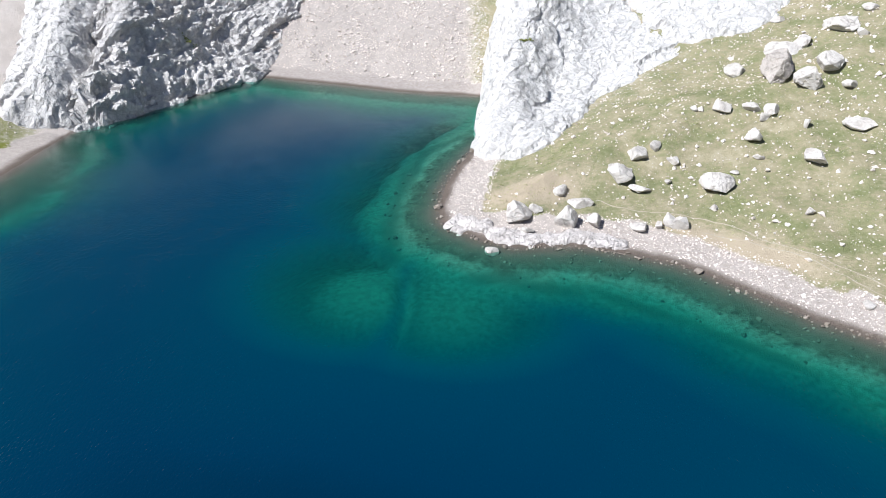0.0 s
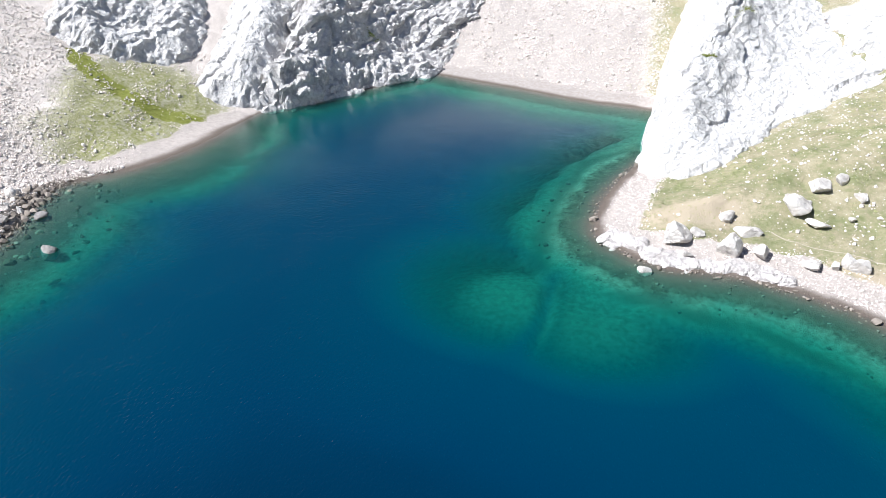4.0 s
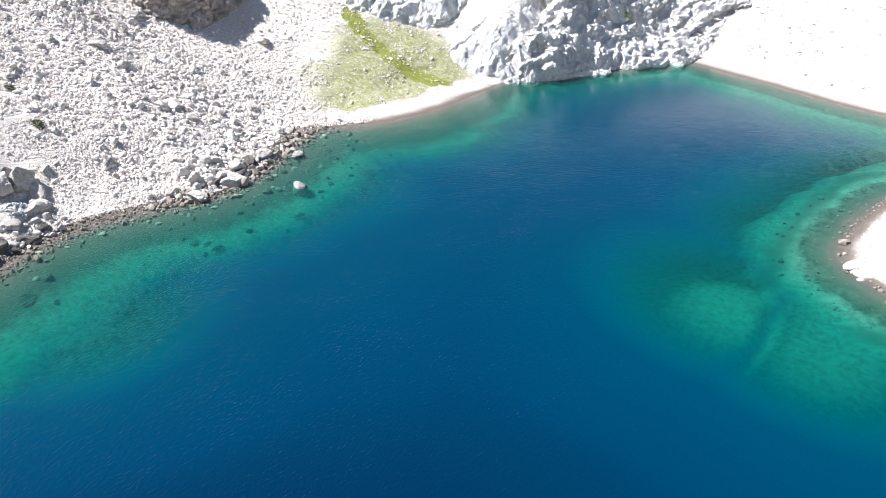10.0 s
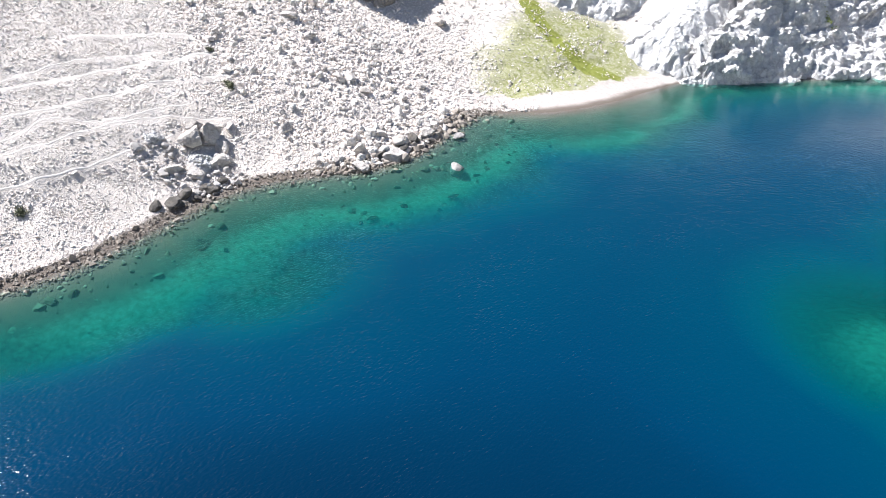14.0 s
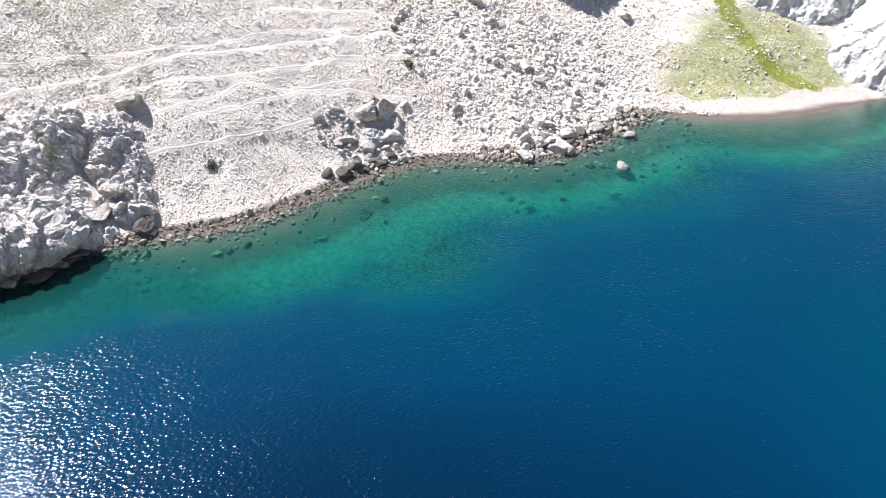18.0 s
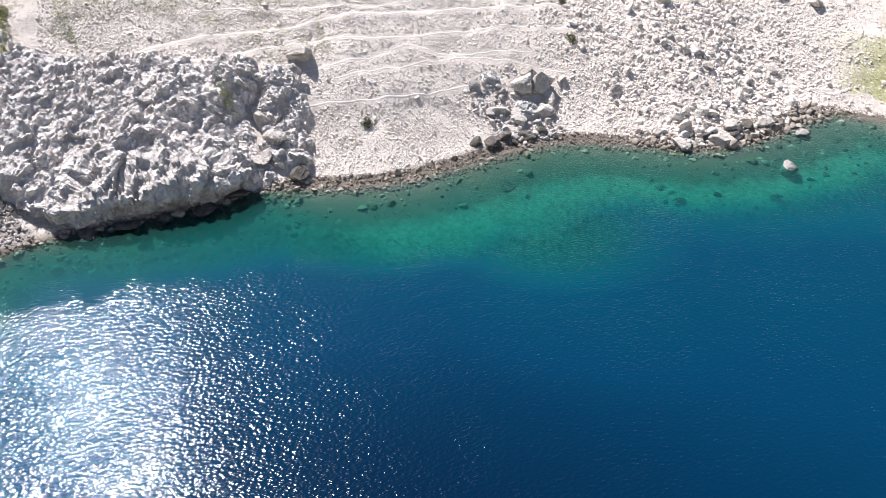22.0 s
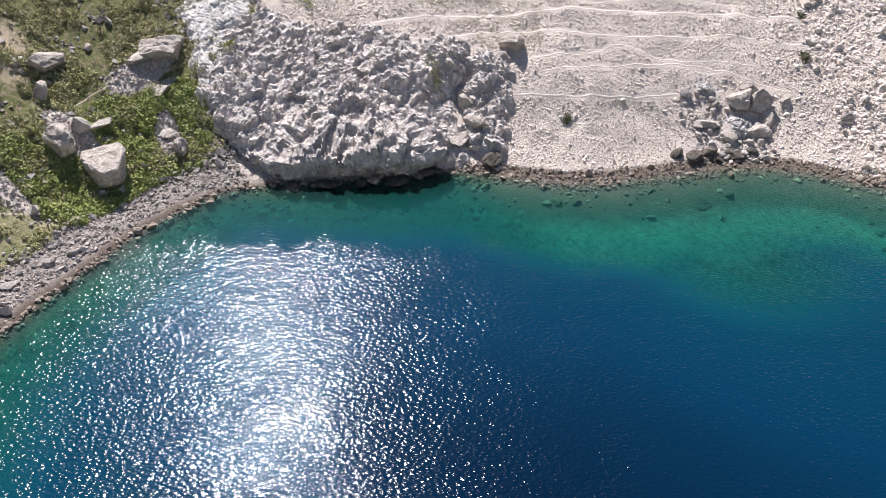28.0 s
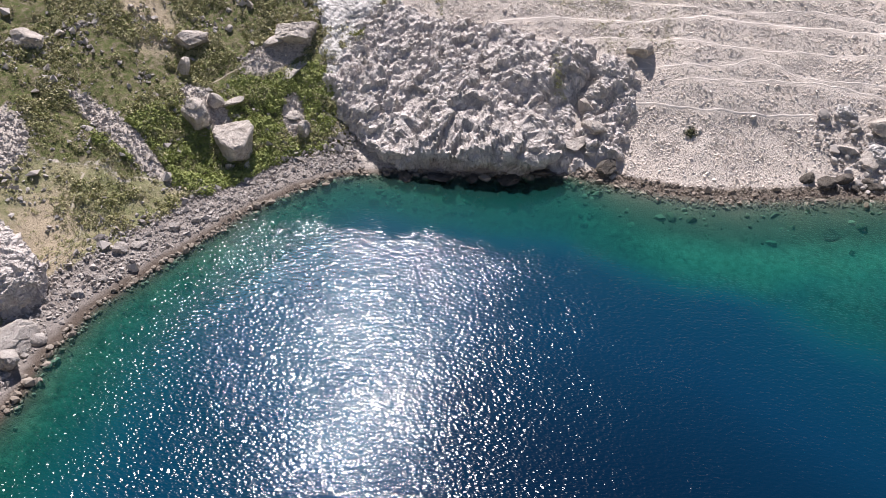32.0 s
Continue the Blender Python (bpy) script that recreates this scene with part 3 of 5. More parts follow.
BARE_PATCHES = [(54, 183, 14, 5, 10), (64, 172, 7, 3, 20), (-8, 182, 11, 1.3, 88), (-19, 189, 5, 1.6, 80), (-30, 184, 5, 1.6, 120), (-75.3, -60, 8.0, 1.8, 68), (-85.5, -52.5, 4.5, 2.2, 60), (-91, -42, 3.5, 1.6, 20), (-100, -47.5, 6, 2.5, 150), (-66, -70, 5, 3, 20)]
DIRT_PATCHES = [(-56, -58.5, 7, 4, 20), (-96, -66, 7, 4, 40), (14, 103, 9, 4, 10), (40, 86, 12, 4, -35)]
build_ground()
build_water()


# ---------------------------------------------------------------- rock
def lobes_radius(centre, dirs, lobes):
    """How far a mass made of rounded blocks reaches from a point inside them all, in each direction."""
    best = np.zeros(len(dirs))
    for cx, cy, cz, rx, ry, rz, turn, power in lobes:
        c, s_ = math.cos(radians(turn)), math.sin(radians(turn))
        o = np.array(centre) - (cx, cy, cz)
        ou = np.array([(o[0] * c + o[1] * s_) / rx, (-o[0] * s_ + o[1] * c) / ry, o[2] / rz])
        du = np.stack([(dirs[:, 0] * c + dirs[:, 1] * s_) / rx, (-dirs[:, 0] * s_ + dirs[:, 1] * c) / ry, dirs[:, 2] / rz], 1)
        lo, hi = np.zeros(len(dirs)), np.full(len(dirs), 120.0)
        for _ in range(20):
            mid = (lo + hi) / 2
            inside = (np.abs(ou + du * mid[:, None]) ** power).sum(1) < 1
            lo, hi = np.where(inside, mid, lo), np.where(inside, hi, mid)
        best = np.maximum(best, lo)
    return best


ROCK_POINTS = []


def outcrop(label, masses, material, level=7, big=1.6, block=3.2, block_amp=1.5, chip=1.0, chip_amp=0.45, seed=1, names=("rock_face", "rock_shoulder", "rock_foot")):
    """A mass of broken rock that grows out of the slope: an Empty with one mesh for each rounded mass."""
    base = new("rock_outcrop")
    cx, cy = masses[0][0], masses[0][1]
    base.location = (cx, cy, float(height_at(cx, cy)[0]))
    dirs, tris_all = ico(level)
    for name, (cx, cy, cz, rx, ry, rz, turn, power, *other) in zip(names, masses):
        r = lobes_radius((cx, cy, cz), dirs, [(cx, cy, cz, rx, ry, rz, turn, power)])
        p = np.array((cx, cy, cz)) + dirs * r[:, None]
        keep = (p[:, 2] > height_at(p[:, 0], p[:, 1]) - 2.5)
        tris = tris_all[keep[tris_all].any(1)]
        used, tris = np.unique(tris, return_inverse=True)
        tris = tris.reshape(-1, 3)
        p, d = p[used], dirs[used]
        q = p + 0.9 * np.stack([perlin(p / 3.0, seed + 60), perlin(p / 3.0, seed + 61), perlin(p / 3.0, seed + 62)], 1)
        along = np.array([1.0, 1.0, 1.6])
        h = big * fbm(p / 9.0, 3, 0.5, seed, ridged=True) * 0.5
        h += block_amp * facets(q * along / block, seed + 3) + chip_amp * facets(q * along / chip, seed + 5)
        h += 0.45 * chip_amp * facets(q * along / (chip * 0.45), seed + 6) + 0.08 * fbm(p / 0.6, 2, 0.6, seed + 8)
        p = p + d * h[:, None]
        ROCK_POINTS.append(p)
        ob = mesh_from(name, p - np.array(base.location), tris, other[0] if other and other[0] else material, False, base)
    return tagged(base, label, "rock outcrop", "outcrops round the lake")


def outline_field(x, y, outline, blend=6.0):
    """For many places: distance inside a rounded plan outline (below 0: outside), the way out, and the outline's own values there."""
    pts = np.array(outline, float)
    c, line = len(pts), []
    for i in range(c):
        a_, b_, c_, d_ = pts[i - 1], pts[i], pts[(i + 1) % c], pts[(i + 2) % c]
        for k in range(6):
            u = k / 6
            q = 0.5 * (2 * b_ + (c_ - a_) * u + (2 * a_ - 5 * b_ + 4 * c_ - d_) * u * u + (3 * b_ - a_ - 3 * c_ + d_) * u ** 3)
            q[2:] = b_[2:] * (1 - u) + c_[2:] * u
            line.append(q)
    a = np.array(line)
    ab = np.roll(a, -1, axis=0)[:, :2] - a[:, :2]
    ll = (ab * ab).sum(1)
    dist, way, values = np.empty(len(x)), np.empty((len(x), 2)), np.empty((len(x), a.shape[1] - 2))
    for s in range(0, len(x), 20000):
        px, py = x[s:s + 20000, None], y[s:s + 20000, None]
        dx, dy = px - a[None, :, 0], py - a[None, :, 1]
        u = np.clip((dx * ab[:, 0] + dy * ab[:, 1]) / ll, 0, 1)
        ex, ey = dx - u * ab[:, 0], dy - u * ab[:, 1]
        d2 = ex * ex + ey * ey
        near = d2.argmin(1)
        r = np.arange(len(near))
        dd = np.sqrt(d2[r, near])
        w = 1 / (d2 + blend) ** 2
        values[s:s + 20000] = (w @ a[:, 2:]) / w.sum(1, keepdims=True)
        cross = (a[None, :, 1] > py) != (a[None, :, 1] + ab[None, :, 1] > py)
        with np.errstate(divide="ignore", invalid="ignore"):
            xi = a[None, :, 0] + (py - a[None, :, 1]) * ab[None, :, 0] / ab[None, :, 1]
        inside = (cross & (px < xi)).sum(1) % 2 == 1
        sign = np.where(inside, 1, -1)
        dist[s:s + 20000] = dd * sign
        way[s:s + 20000] = -np.stack([ex[r, near], ey[r, near]], 1) / np.maximum(dd, 1e-3)[:, None] * sign[:, None]
    return dist, way, values


def rock_sheet(name, outline, material, base, cell=0.24, wobble=1.2, swell=0.3, sizes_=(4.0, 1.5, 0.6, 0.28), amps=(1.2, 0.6, 0.28, 0.12), grain=None, over=0.0, ribs=0.0, rib_way=(1, 0, 0), rib_step=1.6, blend=6.0, seed=1):
    """Bedrock that breaks through the slope: steep flanks inside a plan outline (x, y, rise, flank width), broken into blocks and chips."""
    o = np.array(outline, float)
    xs, ys = np.arange(o[:, 0].min() - 4, o[:, 0].max() + 4, cell), np.arange(o[:, 1].min() - 4, o[:, 1].max() + 4, cell)
    xx, yy = np.meshgrid(xs, ys)
    rng = np.random.default_rng(seed)
    x, y = xx.ravel() + rng.uniform(-0.3, 0.3, xx.size) * cell, yy.ravel() + rng.uniform(-0.3, 0.3, xx.size) * cell
    d, way, v = outline_field(x, y, outline, blend)
    reach = np.minimum(2.4 * np.clip(v[:, 1], 1.0, 2.0), 0.45 * d.max())              # rows of corners crowd together on the steep flank
    near = np.where((d > 0) & (d < reach), reach * (np.maximum(d, 0) / reach) ** 2.0, d)
    x, y, d = x + way[:, 0] * (d - near), y + way[:, 1] * (d - near), near
    flat = flat3(x, y)
    d = d + wobble * fbm(flat / 5.0, 3, 0.55, seed + 1)
    rise, flank = v[:, 0] * (1 + swell * fbm(flat / 9.0, 3, 0.5, seed + 2)), np.maximum(v[:, 1], 0.3)
    ground = np.maximum(height_at(x, y), -1.2)
    z = ground + np.where(d > 0, rise * (1 - np.exp(-np.maximum(d, 0) / flank)), 1.5 * d)
    if over:                            # the face hangs out over the water's edge
        up = step(0.3, 3.2, z) * step(11, 5, z) * step(8, 2, d)
        x, y = x + way[:, 0] * over * up, y + way[:, 1] * over * up
    p3 = np.stack([x, y, z], 1).reshape(xx.shape + (3,))
    nrm = np.cross(np.gradient(p3, axis=1), np.gradient(p3, axis=0)).reshape(-1, 3)
    nrm /= np.linalg.norm(nrm, axis=1)[:, None] + 1e-9
    keep = d > -1.6
    idx = np.nonzero(keep)[0]
    p, nn = p3.reshape(-1, 3)[idx], nrm[idx]
    q = p + 0.5 * np.stack([perlin(p / 2.5, seed + 60), perlin(p / 2.5, seed + 61), perlin(p / 2.5, seed + 62)], 1)
    if grain:
        g = np.array(grain[:3]) / np.linalg.norm(grain[:3])
        q = q - (1 - 1 / grain[3]) * (q @ g)[:, None] * g
    h = np.zeros(len(p))
    for k, (size, amp) in enumerate(zip(sizes_, amps)):
        h += amp * facets(q / size, seed + 3 + k)
    h += 0.5 * amps[1] * fbm(q / sizes_[1], 3, 0.6, seed + 9, ridged=True) - 0.25 * amps[1]
    if ribs:
        t = p @ np.array(rib_way) / np.linalg.norm(rib_way) / rib_step + 0.9 * fbm(p / 5, 3, 0.5, seed + 12)
        h += ribs * (np.abs((t % 1.0) - 0.35) - 0.3)
    h *= step(-1.6, 0.6, d[idx])
    p = p + nn * h[:, None]
    ROCK_POINTS.append(p)
    back = np.full(len(keep), -1)
    back[idx] = np.arange(len(idx))
    f = back[grid_faces(len(ys), len(xs))]
    f = f[(f >= 0).all(1)]
    tri = np.concatenate([f[:, [0, 1, 2]], f[:, [0, 2, 3]]])
    return mesh_from(name, p - np.array(base.location), tri, material, False, base)


def bedrock(label, x, y):
    base = new("rock_outcrop")
    base.location = (x, y, float(height_at(x, y)[0]))
    return tagged(base, label, "rock outcrop", "outcrops round the lake")


# plan outlines: x, y, rise above the slope, width of the flank
DOME = [(6.0, 123.5, 4.5, 1.4), (6.6, 134, 12, 1.8), (7.8, 148, 16, 2.2), (9.2, 160, 18, 3), (12, 180, 18, 4), (18, 200, 16, 6), (32, 205, 10, 8), (44, 190, 4, 9), (46, 170, 2.4, 9),
        (50, 151, 1.2, 6), (40, 143, 1.6, 6), (31, 138.5, 2.6, 7), (26, 131, 3, 6), (22, 125, 3, 5), (18.5, 118.5, 2.5, 3), (12, 117.5, 3.0, 2.2)]
DOME_SLAB = [(47, 166, 1.4, 2), (50, 155, 1.6, 2), (57, 149.5, 1.8, 2), (66, 149, 1.6, 2), (73, 158, 2, 2), (76, 172, 2, 3), (60, 186, 2, 3), (48, 182, 2, 3)]
CLIFF = [(-75.5, 138.8, 7, 3.2), (-71.5, 140.2, 15, 1.8), (-64.9, 147.2, 12, 5.0), (-58, 157.8, 4.5, 4.5), (-50.5, 168.3, 3, 4.5), (-45.2, 176, 2, 4), (-42.5, 190, 3, 5), (-39, 204, 4, 6),
         (-58, 216, 7, 10), (-82, 208, 14, 10), (-84, 180, 16, 8), (-77, 160, 14, 6)]
CLIFF_SLAB = [(-86.8, 134.3, 4.5, 5), (-80.5, 134.6, 6, 5), (-76.5, 136.4, 8, 4), (-74.3, 139.6, 9.5, 3.2), (-74.5, 152, 10, 6), (-77, 172, 10, 9), (-84, 190, 9, 9), (-96, 180, 7, 6), (-92, 160, 5, 5), (-89.5, 146, 4, 4.5)]
CLIFF_LEDGE = [(-73, 137.4, 1.5, 0.9), (-66, 144.8, 1.3, 0.8), (-60.4, 152.3, 2.2, 0.8), (-57.5, 156.4, 1.6, 0.8), (-58.5, 158, 1.6, 0.8), (-66.5, 147.4, 1.6, 0.8), (-73.5, 140, 1.6, 0.8)]
SHOULDER = [(-94, 140.5, 3, 2), (-101, 133.5, 3.5, 2), (-109, 129.5, 4, 2), (-118, 131, 5, 3), (-124, 146, 6, 4), (-118, 166, 6, 5), (-104, 172, 5, 4), (-97, 158, 4, 3), (-93, 149, 3, 2)]
SPIT_LEDGE = [(0.8, 96, 0.4, 0.5), (4.4, 92.2, 0.45, 0.5), (9.8, 89.4, 0.5, 0.5), (17.5, 89.6, 0.5, 0.5), (25, 87.8, 0.45, 0.5), (25.5, 90, 0.4, 0.6), (18, 92, 0.45, 0.6), (10.5, 92.5, 0.5, 0.6), (5.5, 96, 0.45, 0.6), (2.6, 100, 0.4, 0.5)]
BUTTRESS = [(-86.4, -25.0, 2.4, 1.6), (-86.6, -18.5, 4.2, 1.5), (-88.0, -10.5, 5.2, 1.2), (-90.0, -6.0, 5, 1.1), (-94, -5.4, 4.4, 1.6), (-100, -6.5, 4.0, 1.6), (-105, -4.5, 3.4, 1.6), (-109.5, -5, 2.0, 3),
            (-111, -15, 1.4, 4), (-112.5, -24, 1.2, 4), (-114, -33, 1.4, 4), (-109, -37, 1.8, 2.4), (-101.5, -38.2, 2.0, 2), (-96.4, -34.4, 2.4, 1.6), (-91, -29.6, 2.2, 1.5)]
MEADOW_SLAB = [(-99, -38.5, 0.7, 1.5), (-103.5, -41.5, 0.8, 1.5), (-110, -44.5, 0.9, 1.5), (-118, -44, 1, 2), (-121, -36, 1, 2), (-112, -33.5, 0.9, 2), (-104, -36, 0.8, 1.5)]
GULLY_RIB = [(-90.6, 4.8, 1.5, 0.8), (-92.6, 1.2, 1.9, 0.9), (-97, -0.5, 2.2, 1), (-102, -0.5, 2.2, 1), (-107, 1, 2.0, 1), (-109, 4, 1.8, 1), (-105, 6.2, 1.4, 0.8), (-100, 6.2, 1.4, 0.8), (-94.5, 6.2, 1.3, 0.8)]
GULLY_CROWN = [(-103.6, -6.2, 3.0, 0.7), (-103.2, -1.8, 3.4, 0.6), (-106, 0.6, 2.8, 0.8), (-110, -0.4, 2.2, 1.2), (-111, -5, 2.0, 1.2), (-107, -8, 2.4, 0.8)]
GULLY_RAMP = [(-89.8, -3.6, 1.2, 1.0), (-91, 1, 1.2, 1.0), (-95.5, -1, 1.4, 1.2), (-101, -2, 1.2, 1.2), (-101, -6, 1.2, 1.4), (-95, -5.5, 1.6, 1.4)]

dome = bedrock("bright white smooth limestone dome rising from the lake", 20, 150)
rock_sheet("rock_dome", DOME, WHITE_ROCK, dome, 0.34, 1.0, 0.2, (8.0, 3.0, 1.1), (1.1, 0.3, 0.07), (-0.45, -0.75, -0.5, 3.2), ribs=0.4, rib_way=(0.8, -0.35, 0.3), rib_step=3.2, blend=70.0, seed=11)
rock_sheet("rock_slab", DOME_SLAB, WHITE_ROCK, dome, 0.4, 2.2, 0.3, (3.0, 1.2, 0.6), (0.7, 0.3, 0.1), seed=13)
cliff = bedrock("grey limestone cliff with a shaded face above the water", -62, 165)
rock_sheet("rock_face", CLIFF, GREY_ROCK, cliff, 0.24, 1.6, 0.2, (9.0, 3.6, 1.5, 0.6), (2.3, 0.9, 0.26, 0.08), (0.6, 0.7, 0.35, 3.0), ribs=1.5, rib_way=(-0.35, 0.25, 1.0), rib_step=5.0, blend=20.0, seed=23)
rock_sheet("rock_foot", CLIFF_LEDGE, PALE_ROCK, cliff, 0.24, 0.7, 0.3, (2.4, 0.9), (0.7, 0.3), seed=25)
rock_sheet("rock_slab", CLIFF_SLAB, PALE_ROCK, cliff, 0.3, 0.9, 0.14, (6.0, 2.4, 0.9), (0.9, 0.32, 0.09), (0.2, 0.5, 0.8, 3.0), ribs=0.3, rib_way=(1, 0.2, 0.2), rib_step=2.4, blend=30.0, seed=27)["label"] = "smooth pale slab leaning above the lake"
shoulder = bedrock("low grey rock shoulder above the green fan", -108, 148)
rock_sheet("rock_shoulder", SHOULDER, PALE_ROCK, shoulder, 0.32, 1.6, 0.5, (5.5, 2.0, 0.8), (0.9, 0.28, 0.08), (0.4, 0.4, 0.8, 3.6), ribs=1.0, rib_way=(1, -0.3, 0.3), rib_step=2.8, seed=37)
rock_sheet("rock_ledge", SPIT_LEDGE, BUTTRESS_ROCK, bedrock("low pale bedrock ledges along the gravel beach", 12, 92), 0.2, 2.2, 0.9, (2.6, 1.1, 0.45), (0.5, 0.2, 0.05), (1, 0.2, 0, 2.2), seed=57)
buttress = bedrock("rough pinkish grey rock buttress over the lake", -100, -20)
rock_sheet("rock_face", BUTTRESS, BUTTRESS_ROCK, buttress, 0.165, 1.2, 0.5, (5.0, 2.1, 0.95, 0.45), (1.45, 0.8, 0.38, 0.13), (-0.6, 0.6, 0.5, 1.6), over=2.7, ribs=0.8, rib_way=(0.6, 0.7, -0.3), rib_step=5.5, seed=43)
rock_sheet("rock_slab", MEADOW_SLAB, PALE_ROCK, buttress, 0.24, 1.6, 0.3, (3.0, 1.2, 0.5), (0.6, 0.3, 0.1), (-0.5, 0.4, 0.5, 2.2), seed=53)
gully = bedrock("broken crag and rubble rib beside the buttress", -99, 2)
rock_sheet("rock_rib", GULLY_RIB, BUTTRESS_ROCK, gully, 0.17, 1.3, 0.6, (2.6, 1.2, 0.5), (1.3, 0.55, 0.14), seed=47)
rock_sheet("rock_crown", GULLY_CROWN, BUTTRESS_ROCK, gully, 0.17, 0.9, 0.4, (2.4, 1.0, 0.45), (1.3, 0.5, 0.15), over=0.0, seed=61)
rock_sheet("rock_ramp", GULLY_RAMP, BUTTRESS_ROCK, gully, 0.18, 0.8, 0.3, (2.4, 0.9), (0.6, 0.25), over=0.6, seed=49)
outcrop("brown crag standing over the boulder scree", [(-135, 104, 13, 9, 13, 11.5, 10, 2.8), (-127.5, 99, 9, 4.5, 5, 4, 30, 2.4)], BROWN_ROCK, level=6, seed=31, block_amp=2.0, chip_amp=0.6)
outcrop("rough rock bluff beside the stony shore path", [(-48.8, -58.8, 1.8, 3.4, 3.6, 3.6, 10, 2.6), (-51.5, -62.5, 3.5, 3.0, 3.4, 3.0, 0, 2.4)], BUTTRESS_ROCK, level=6,
        big=1.0, block=1.8, block_amp=0.9, chip=0.7, chip_amp=0.35, seed=71)
outcrop("low broken grey rock rib in the scree", [(-100.6, 40.6, 1.8, 2.6, 2.0, 1.7, 30, 2.4), (-105.8, 36.9, 5.2, 1.2, 1.4, 1.3, 0, 2.6)], GREY_ROCK, level=6,
        big=0.8, block=1.8, block_amp=0.9, chip=0.6, chip_amp=0.3, seed=67)
# ---------------------------------------------------------------- boulders
def cut_ball(dirs, rng, cuts=12, low=0.42):
    """A ball cut by random planes: the shape of a broken block, about 1 in radius."""
    n = rng.normal(size=(cuts, 3))
    n /= np.linalg.norm(n, axis=1)[:, None]
    h = rng.uniform(low, 0.82, cuts)
    dot = dirs @ n.T
    return np.minimum(np.where(dot > 0.05, h / np.maximum(dot, 0.05), 9).min(1), 1.06)


def boulder(x, y, w, h, material, label, category="boulder", group="", depth=0.8, seed=0):
    """One weathered block, sunk a little into the ground; w across, h above the ground."""
    rng = np.random.default_rng(seed * 7919 + 13)
    h = h * 0.82
    dirs, tris = ico(5 if w > 3 else 4)
    p = dirs * cut_ball(dirs, rng, 9 if w > 3 else 8, 0.48)[:, None]
    q = p * w / 2
    rough = 0.05 * fbm(q / 1.3 + seed * 9.1, 4, 0.55, seed) + 0.14 * facets(q / 1.4 + seed * 3.7, seed) + 0.05 * facets(q / 0.45 + seed * 1.7, seed + 3)
    p = p * (1 + rough[:, None])
    turn, lean = rng.uniform(0, math.tau), rng.normal(0, 0.12, 2)
    ground = float(height_at(x, y)[0])
    top = ground + h if ground >= 0 else h * 0.7
    half = (top - ground) / 2 + 0.12 * h
    c, s_ = math.cos(turn), math.sin(turn)
    p = p * (1.0, depth, 1.0)
    p = np.stack([p[:, 0] * c - p[:, 1] * s_, p[:, 0] * s_ + p[:, 1] * c, p[:, 2]], 1)
    p = p * (w / 2 * 1.22, w / 2 * 1.22, half * 1.38)
    p[:, 2] += p[:, 0] * lean[0] + p[:, 1] * lean[1]
    ob = mesh_from("boulder", p, tris, material, False)
    ob.location = (x, y, top - half - 0.04 * w)
    return tagged(ob, label, category, group)


SPIT = [(58.7, 122.8, 6.8, 4.8), (63.3, 134.2, 6.2, 2.0), (74.5, 136.6, 6.2, 3.0), (67.7, 135.6, 3.9, 2.3), (62.4, 119.7, 4.4, 3.3), (66.5, 123.0, 5.2, 2.3),
        (47.2, 117.0, 3.0, 2.0), (52.0, 116.1, 3.0, 1.1), (54.7, 114.4, 2.6, 1.6), (50.4, 109.5, 3.0, 1.9), (42.3, 100.5, 5.0, 2.1), (57.0, 101.5, 3.4, 2.3),
        (28.0, 105.0, 4.4, 2.2), (32.0, 109.0, 4.4, 1.9), (34.8, 110.1, 1.8, 1.6), (30.6, 101.4, 2.8, 1.1), (18.5, 102.1, 2.0, 1.4)]
SPIT_SMALL = [(52.1, 90.8, 1.4, 1.0), (68.2, 148.6, 2.6, 1.4), (75.5, 130.6, 2.0, 1.4), (81.4, 140.2, 2.6, 1.1), (66.1, 107.8, 4.4, 1.6), (54.0, 130.6, 3.9, 1.6),
              (43.0, 117.9, 1.4, 0.8), (40.1, 95.1, 1.2, 0.7), (51.8, 72.3, 1.6, 0.7), (58.5, 109.5, 1.2, 1.6), (37.0, 106.7, 2.0, 1.1), (53.2, 113.5, 2.1, 1.0),
              (49.6, 104.9, 1.7, 0.7), (35.4, 102.8, 1.1, 0.7), (45.4, 102.5, 1.3, 0.7), (68.6, 117.6, 2.8, 1.4)]
SPIT_SHORE = [(18.7, 94.4, 3.4, 2.9), (22.4, 94.0, 2.6, 1.8), (21.1, 99.2, 3.6, 1.2), (11.2, 96.3, 3.9, 2.4), (12.3, 92.6, 2.0, 0.9), (14.4, 97.6, 2.1, 1.0),
              (28.7, 92.7, 2.6, 1.0), (33.1, 93.2, 2.0, 1.8), (34.6, 92.2, 2.7, 1.8), (31.5, 92.4, 1.8, 1.0), (7.0, 88.0, 2.0, 1.0), (1.1, 94.9, 1.6, 0.9)]
BLOCK_FIELD = [(-85.0, 68.0, 3.8, 1.8), (-88.0, 76.9, 3.0, 1.4), (-87.8, 71.3, 2.9, 1.5), (-86.4, 61.6, 3.7, 1.2), (-89.5, 59.1, 2.0, 0.9), (-131.1, 86.4, 3.3, 1.5),
               (-126.3, 81.2, 2.4, 2.3), (-116.0, 73.4, 2.5, 1.3), (-122.0, 73.2, 3.0, 1.2), (-103.9, 73.4, 2.5, 1.3), (-104.0, 71.0, 2.1, 1.4), (-115.1, 105.4, 2.8, 1.3),
               (-100.9, 87.6, 2.2, 1.1), (-91.0, 69.3, 2.1, 1.2), (-100.5, 74.1, 2.1, 1.1)]
LAKE_ROCKS = [(-76.0, 73.7, 2.8, 0.9), (-85.0, 82.5, 2.2, 0.8)]
